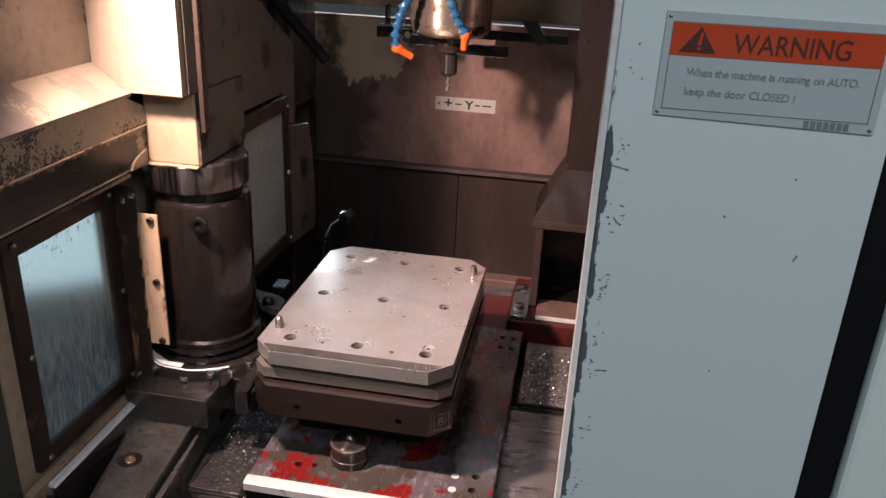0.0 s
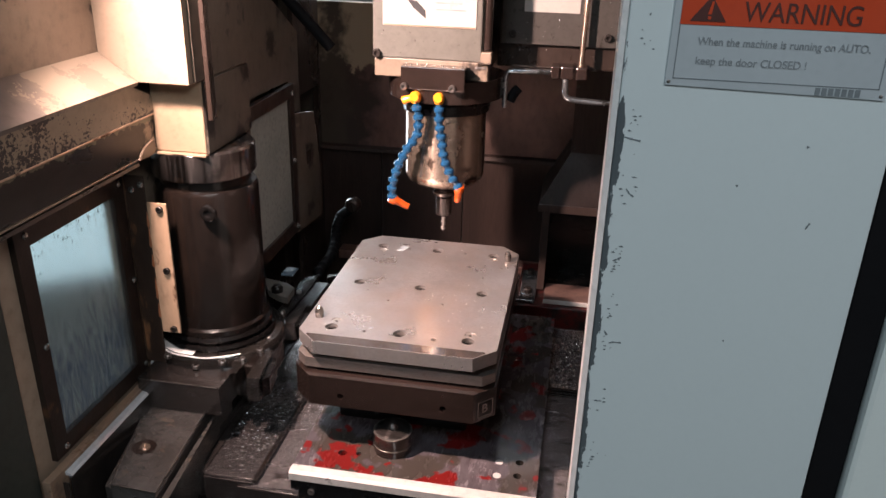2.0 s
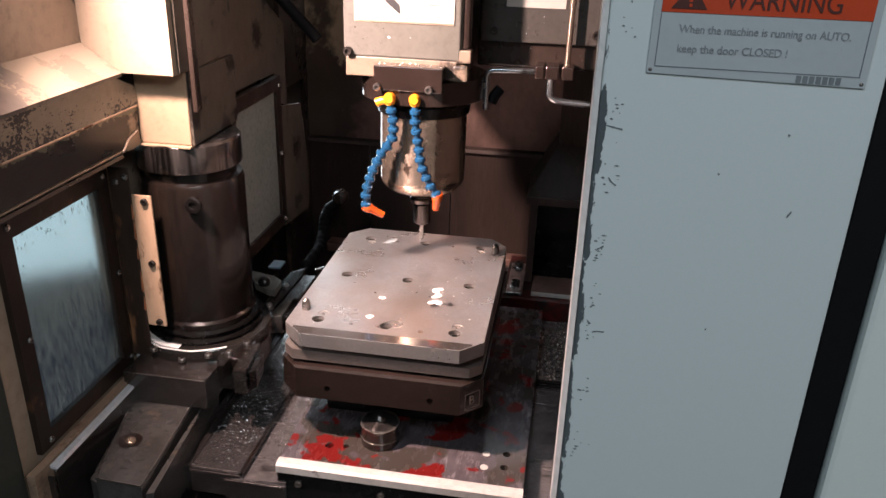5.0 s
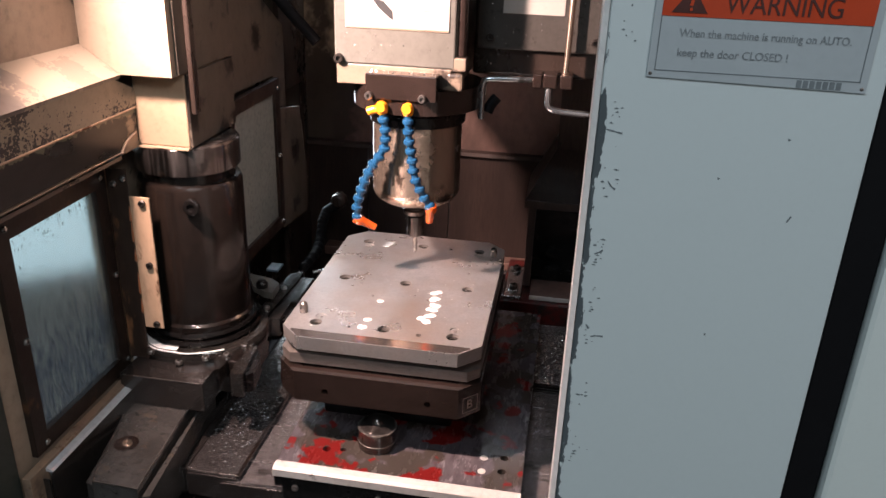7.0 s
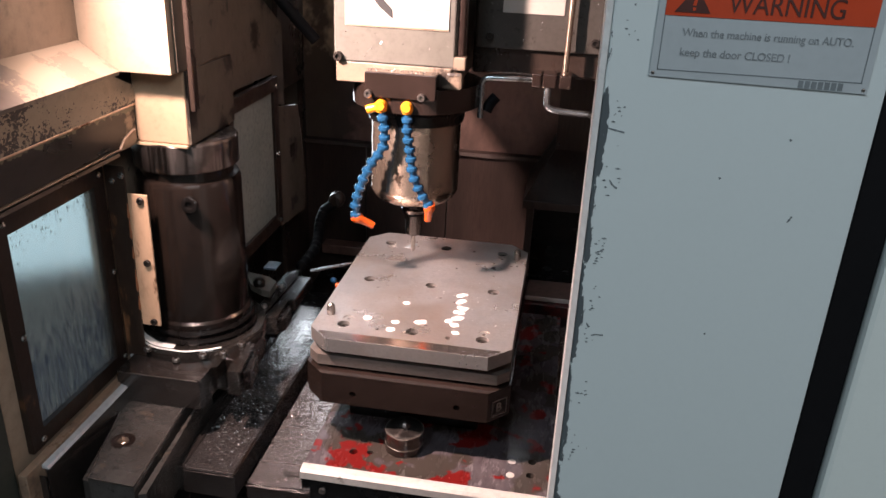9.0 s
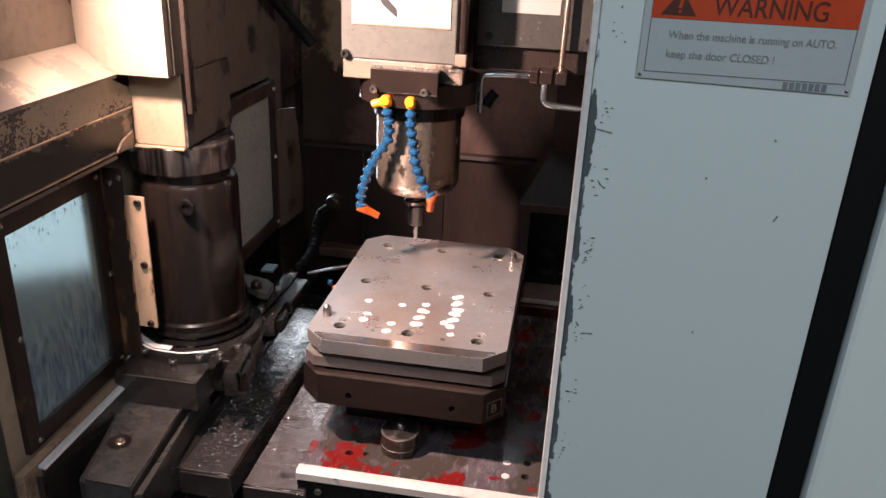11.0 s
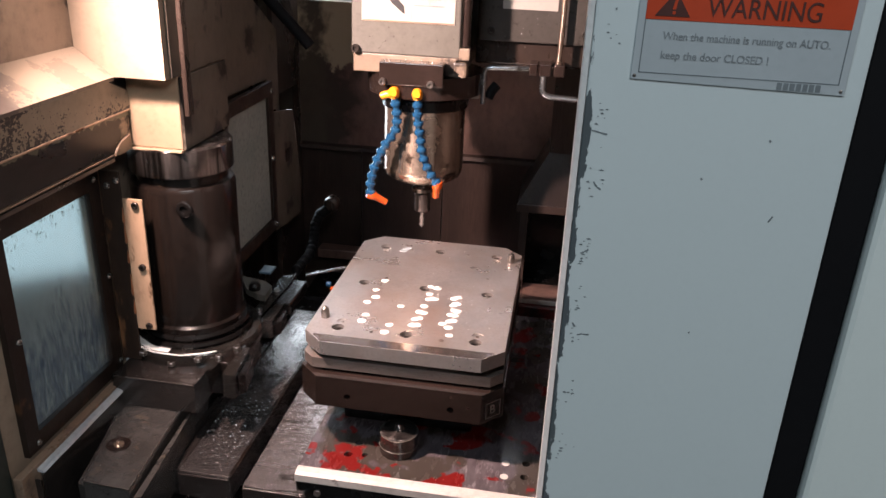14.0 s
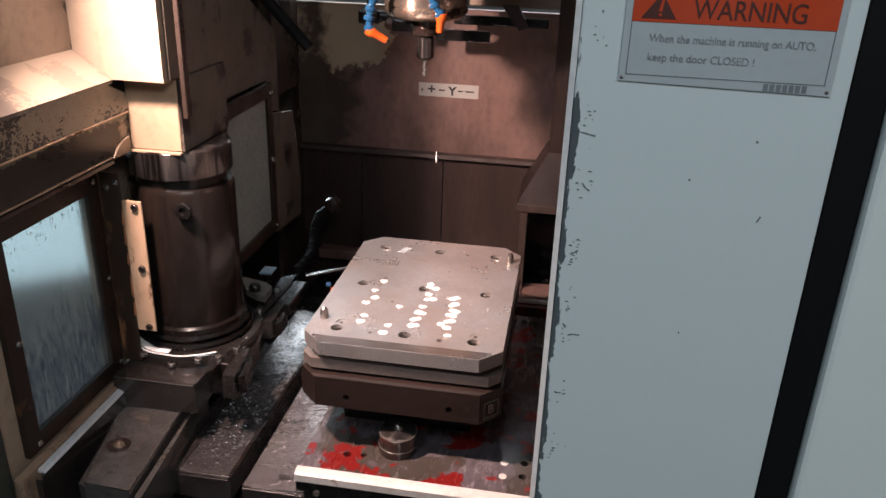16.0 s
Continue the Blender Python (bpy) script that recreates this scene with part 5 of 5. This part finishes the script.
def hose(points, nozzle_way, nozzle_len):
    """A segmented hose: overlapping ball sockets along a path, an amber fitting above and an orange nozzle below."""
    pts = [Vector(p) for p in points]
    fine = []
    for i in range(len(pts) - 1):
        p0, p1, p2, p3 = pts[max(i - 1, 0)], pts[i], pts[i + 1], pts[min(i + 2, len(pts) - 1)]
        for k in range(24):
            t = k / 24
            fine.append(0.5 * ((2 * p1) + (p2 - p0) * t + (2 * p0 - 5 * p1 + 4 * p2 - p3) * t * t + (3 * p1 - p0 - 3 * p2 + p3) * t ** 3))
    fine.append(pts[-1])
    run = [0.0]
    for a, b in zip(fine, fine[1:]):
        run.append(run[-1] + (b - a).length)
    step, beads = 0.0148, []
    n = int(run[-1] / step)
    for k in range(n + 1):
        d = k * run[-1] / n
        i = min(max(1, next((q for q, v in enumerate(run) if v >= d), len(run) - 1)), len(run) - 1)
        u = (d - run[i - 1]) / max(run[i] - run[i - 1], 1e-9)
        beads.append((fine[i - 1].lerp(fine[i], u), (fine[i] - fine[i - 1]).normalized()))
    h = None
    for p, way in beads[:-1]:
        m = Matrix.Translation(p) @ way.to_track_quat("Z", "Y").to_matrix().to_4x4()
        b = lathe([(0.0046, -0.001), (0.0058, 0.001), (0.0054, 0.005), (0.0060, 0.0075), (0.0084, 0.0088), (0.0089, 0.0118), (0.0086, 0.0142), (0.0064, 0.0156)], (0, 0, 0), n=18)
        b.transform(m)
        if h is None:
            h = part("coolant_hose", b, "blue", head, "blue segmented plastic coolant hose", smooth=True)
        else:
            part("segment", b, "blue", h, smooth=True)
    m = Matrix.Translation(beads[0][0]) @ (-beads[0][1]).to_track_quat("Z", "Y").to_matrix().to_4x4()
    b = lathe([(0.0070, -0.002), (0.0082, 0.001), (0.0092, 0.006), (0.0082, 0.010), (0.005, 0.015)], (0, 0, 0), n=20)
    b.transform(m)
    lathe([(0.0085, 0.0), (0.0085, 0.012), (0.006, 0.016)], beads[0][0] + Vector((0, 0.004, 0.008)), "y", 18, b)
    if points[0][0] < 0:
        tube([beads[0][0] + Vector((0, 0, 0.004)), beads[0][0] + Vector((-0.012, 0, 0.003)), beads[0][0] + Vector((-0.021, 0, -0.001))], 0.0065, bm=b)
    part("fitting", b, "amber", h, "amber plastic fitting", smooth=True)
    end, way = beads[-1][0], Vector(nozzle_way).normalized()
    b = lathe([(0.0080, -0.005), (0.0092, 0.0), (0.0088, 0.006), (0.0068, 0.009), (0.0056, nozzle_len), (0.0036, nozzle_len), (0.003, nozzle_len - 0.006)], (0, 0, 0), n=20)
    b.transform(Matrix.Translation(end) @ way.to_track_quat("Z", "Y").to_matrix().to_4x4())
    part("nozzle", b, "orange", h, "orange plastic nozzle", smooth=True)


hose([(-0.034, 0.070, 1.179), (-0.031, 0.073, 1.155), (-0.033, 0.078, 1.125), (-0.050, 0.078, 1.095), (-0.064, 0.079, 1.066), (-0.0735, 0.080, 1.035), (-0.0755, 0.082, 1.006)], (0.85, 0.25, -0.5), 0.031)
hose([(0.004, 0.070, 1.179), (0.0045, 0.072, 1.150), (0.008, 0.077, 1.118), (0.013, 0.078, 1.086), (0.025, 0.080, 1.056), (0.039, 0.083, 1.034)], (-0.12, 0.25, -1.0), 0.026)
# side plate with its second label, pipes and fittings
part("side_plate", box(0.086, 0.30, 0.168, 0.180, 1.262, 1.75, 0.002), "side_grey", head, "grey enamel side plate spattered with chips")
part("side_body", box(0.0805, 0.32, 0.1805, 0.35, 1.222, 1.75, 0.004), "grime", head)
lab2 = part("side_label", box(0.123, 0.212, 0.1668, 0.1678, 1.314, 1.40, 0.0004), "label", head, "white label with oil stains")
for x in (0.108, 0.262):
    part("side_screw", cap_screw((x - 0.002, 0.168, 1.2785), "y", 0.0062, 0.006), "dark_bolt", head)
part("coolant_pipe", tube([(0.1005, 0.150, 1.160), (0.1005, 0.150, 1.19), (0.100, 0.150, 1.2195), (0.118, 0.150, 1.2215), (0.18, 0.152, 1.2225)], 0.0045), "chrome", head, "thin bent steel coolant pipe", smooth=True)
part("coolant_pipe", tube([(0.198, 0.152, 1.222), (0.1985, 0.150, 1.20), (0.199, 0.150, 1.182), (0.222, 0.150, 1.178), (0.32, 0.150, 1.176)], 0.005), "chrome", head, "bent steel coolant pipe", smooth=True)
for x0, x1 in ((0.174, 0.188), (0.190, 0.210), (0.214, 0.232)):
    part("pipe_fitting", box(x0, x1, 0.143, 0.180, 1.213, 1.233, 0.002), "black_oxide", head)
part("pipe_boot", tube([(0.1085, 0.160, 1.168), (0.1130, 0.164, 1.180), (0.1215, 0.168, 1.190)], 0.0085), "rubber", head, "black rubber boot behind the pipe", smooth=True)
part("feed_pipe", tube([(0.224, 0.158, 1.75), (0.223, 0.156, 1.40), (0.221, 0.153, 1.23)], 0.0045), "nose", head, "rust-brown upright pipe", smooth=True)
sw = random.Random(7)
spat = bmesh.new()
for k in range(150):
    if k < 90:
        x, z, y = sw.uniform(0.09, 0.29), sw.uniform(1.225, 1.45), 0.1676
        y = 0.1676 if z > 1.264 else 0.1802
    elif k < 110:
        x, z, y = sw.uniform(-0.105, 0.06), sw.uniform(1.25, 1.29), 0.0876
    else:
        x, z, y = sw.uniform(-0.057, 0.044), 1.2352, sw.uniform(0.064, 0.086)
    s = sw.uniform(0.0004, 0.0011)
    bmesh.ops.create_icosphere(spat, subdivisions=1, radius=s, matrix=Matrix.Translation((x, y, z)) @ Matrix.Diagonal((1, 0.5, sw.uniform(0.6, 1.8), 1)))
tagged(part("chip_spatter", spat, "bright", head, "clinging bright chips"), kind="stuff")

# ---- coolant drops: each hangs at the hose, falls, and stays on the pallet ----
PALLET_ROWS = [(0, -0.0464), (0.1, -0.036), (0.2, -0.020), (0.3, -0.008), (0.4, -0.002), (0.5, 0.0), (7.6, 0.0), (7.7, 0.004), (7.8, 0.014), (7.9, 0.028), (8.0, 0.0394), (8.1, 0.0440), (8.2, 0.0448), (16, 0.0448)]
HEAD_ROWS = [(0, 0.090, 0.268), (0.1, 0.082, 0.266), (0.3, 0.050, 0.258), (0.5, 0.040, 0.238), (0.75, 0.043, 0.178), (1, 0.044, 0.113), (1.25, 0.043, 0.052), (1.5, 0.042, 0.0045), (1.7, 0.042, 0.002),
             (2, 0.0377, -0.0016), (2.5, 0.0172, 0.0035), (3, 0.0118, 0.0039), (3.5, 0, 0), (4, -0.0292, 0.0049), (4.8, -0.047, 0.002), (5.6, -0.0705, 0.004), (6.5, -0.0944, 0.0043), (7, -0.094, 0.0028),
             (7.5, -0.1167, 0.002), (8, -0.1175, 0.0047), (8.5, -0.1176, -0.0002), (9, -0.0939, 0.0036), (9.8, -0.0705, 0.004), (10.6, -0.047, 0.003), (11.5, -0.0264, 0.0039), (12, -0.0147, 0.004), (12.5, -0.0023, 0.0004), (13, 0.0188, 0.0053),
             (13.5, 0.0179, 0.0002), (14, 0.0388, 0.0028), (14.5, 0.0397, 0.0054), (15, 0.0396, 0.0057), (15.2, 0.0396, 0.008), (15.3, 0.0396, 0.018), (15.4, 0.0398, 0.112), (15.5, 0.040, 0.195), (15.6, 0.040, 0.262), (15.7, 0.040, 0.277), (16, 0.040, 0.277)]


def path_at(rows, t):
    """Straight steps between rows of time and values."""
    for a, b in zip(rows, rows[1:]):
        if a[0] <= t <= b[0]:
            u = (t - a[0]) / (b[0] - a[0])
            return [p + (q - p) * u for p, q in zip(a[1:], b[1:])]
    return list(rows[-1][1:])


def landing(x, y, first):
    """When the head, on its way out (first) or back, stands where a drop falls on y."""
    t, end, way = (2.4, 7.5, -1) if first else (8.3, 14.6, 1)
    while t < end and (path_at(HEAD_ROWS, t)[0] - (y + (0.080 if first and x < -0.02 and y < -0.1 else 0.025))) * way < 0:
        t += 0.05
    return round(t, 2)


def drop_mesh(seed, r):
    rr = random.Random(seed)
    n, bm = 18, bmesh.new()
    wob = [1 + rr.uniform(-0.12, 0.12) for _ in range(n)]
    rings = []
    for f, h in ((1.0, 0.0), (0.93, 0.0007), (0.6, 0.0013)):
        rings.append([bm.verts.new((r * f * wob[k] * math.cos(2 * math.pi * k / n), r * 0.92 * f * wob[k] * math.sin(2 * math.pi * k / n), h)) for k in range(n)])
    for a, b in zip(rings, rings[1:]):
        for k in range(n):
            bm.faces.new((a[k], a[(k + 1) % n], b[(k + 1) % n], b[k]))
    bm.faces.new(rings[-1])
    bm.faces.new(list(reversed(rings[0])))
    return bm


FIRST_PASS = ((0.057, -0.021), (0.051, -0.026), (0.057, -0.043), (0.053, -0.050), (0.057, -0.065), (0.062, -0.068), (0.053, -0.080), (0.060, -0.082), (0.060, -0.099), (0.054, -0.102), (0.046, -0.111), (0.056, -0.121),
              (-0.025, -0.070), (-0.029, -0.132), (-0.031, -0.155))
SECOND_PASS = ((0.061, -0.144), (0.010, -0.123), (0.004, -0.125), (0.010, -0.102), (0.004, -0.106), (0.007, -0.082), (0.014, -0.084), (0.010, -0.062), (0.020, -0.034), (0.012, -0.037), (0.011, -0.019), (0.019, 0.005), (0.008, 0.008), (0.008, 0.020),
               (-0.071, -0.129), (-0.070, -0.109), (-0.078, -0.068), (-0.069, -0.048), (-0.075, -0.023), (-0.069, 0.013))
DROPS = []
for k, (x, y) in enumerate(FIRST_PASS + SECOND_PASS):
    first = k < len(FIRST_PASS)
    bm = drop_mesh(k, 0.0056 + 0.0007 * (k % 3))
    ob = part("coolant_drop", bm, "coolant", None, smooth=True)
    tagged(ob, "milky coolant drop, white, lying on the pallet", "coolant drop", "coolant drops")
    DROPS.append((ob, x, y, landing(x, y, first)))
# droplets still in the air: where they leave the nozzle and when
FALLING = []
for x, y, start, end, low in ((0.046, 0.075, 15.72, 16.0, 1.088), (0.046, 0.062, 12.30, 12.5, 0.930),
                               (-0.059, 0.108, 12.86, 13.0, 0.928), (0.045, 0.106, 12.82, 13.0, 0.939), (-0.053, -0.028, 8.36, 8.5, 0.946)):
    bm = lathe([(0.0003, 0.0), (0.0009, 0.003), (0.0010, 0.008), (0.0008, 0.014), (0.0003, 0.020)], (0, 0, 0), n=10)
    FALLING.append((tagged(part("coolant_drop", bm, "coolant", None, smooth=True), "falling white coolant drop, drawn out", "coolant drop", "coolant drops"), x, y, start, end, low))
sp = random.Random(11)
bm = bmesh.new()
for k in range(42):
    x, y = (sp.gauss(0.06, 0.03), sp.gauss(-0.04, 0.06)) if k < 30 else (sp.uniform(-0.13, 0.13), sp.uniform(-0.18, 0.18))
    if abs(x) > 0.135 or abs(y) > 0.185:
        continue
    r = sp.uniform(0.0005, 0.0013)
    bmesh.ops.create_icosphere(bm, subdivisions=1, radius=r, matrix=Matrix.Translation((x, y, 0.9002)) @ Matrix.Diagonal((1, 1, 0.35, 1)))
spatter = solid("coolant_spatter", bm, "coolant", "fine coolant spatter on the pallet", "spatter", at=(0, 0, 0.9), kind="stuff")
patch = solid("paint_mark", prism([(-0.072, 0.139), (-0.060, 0.137), (-0.052, 0.158), (-0.063, 0.160)], "z", 0.9001, 0.9006), "sign", "small square white mark on the pallet", "mark")


def motions():
    for ob in (table, stud, lift, pallet, cover_in, spatter, patch):
        at = ORIGIN[ob.name]
        walk(ob, [(t, pose(at.x + dx, at.y, at.z)) for t, dx in PALLET_ROWS])
    at = ORIGIN[head.name]
    walk(head, [(t, pose(at.x, at.y + dy, at.z + dz)) for t, dy, dz in HEAD_ROWS])
    for ob, x, y, t in DROPS:
        rows = [(s, pose(0.0, 0.20 + dy, 1.30 + dz)) for s, dy, dz in HEAD_ROWS if s < t - 0.25]
        dy, dz = path_at(HEAD_ROWS, t - 0.2)
        dx = path_at(PALLET_ROWS, t)[0]
        rows.append((t - 0.24, pose(0.0, 0.20 + dy, 1.30 + dz)))
        rows.append((t - 0.2, pose(x + dx, y, 0.985 + dz)))
        rows.append((t - 0.03, pose(x + dx, y, 0.9002)))
        rows += [(s, pose(x + d, y, 0.9002)) for s, d in PALLET_ROWS if s > t]
        walk(ob, rows)
    for ob, x, y, start, end, low in FALLING:
        rows = [(s, pose(0.0, 0.20 + dy, 1.30 + dz)) for s, dy, dz in HEAD_ROWS if s < start - 0.1]
        dy, dz = path_at(HEAD_ROWS, start)
        rows += [(start - 0.04, pose(0.0, 0.20 + dy, 1.30 + dz)), (start, pose(x, y, 0.97 + dz)), (end, pose(x, y, low))]
        if end < 16:
            rows += [(end + 0.06, pose(x, y, 0.905)), (end + 0.1, pose(x, y, 0.86)), (16, pose(x, y, 0.86))]
        walk(ob, rows)


motions()
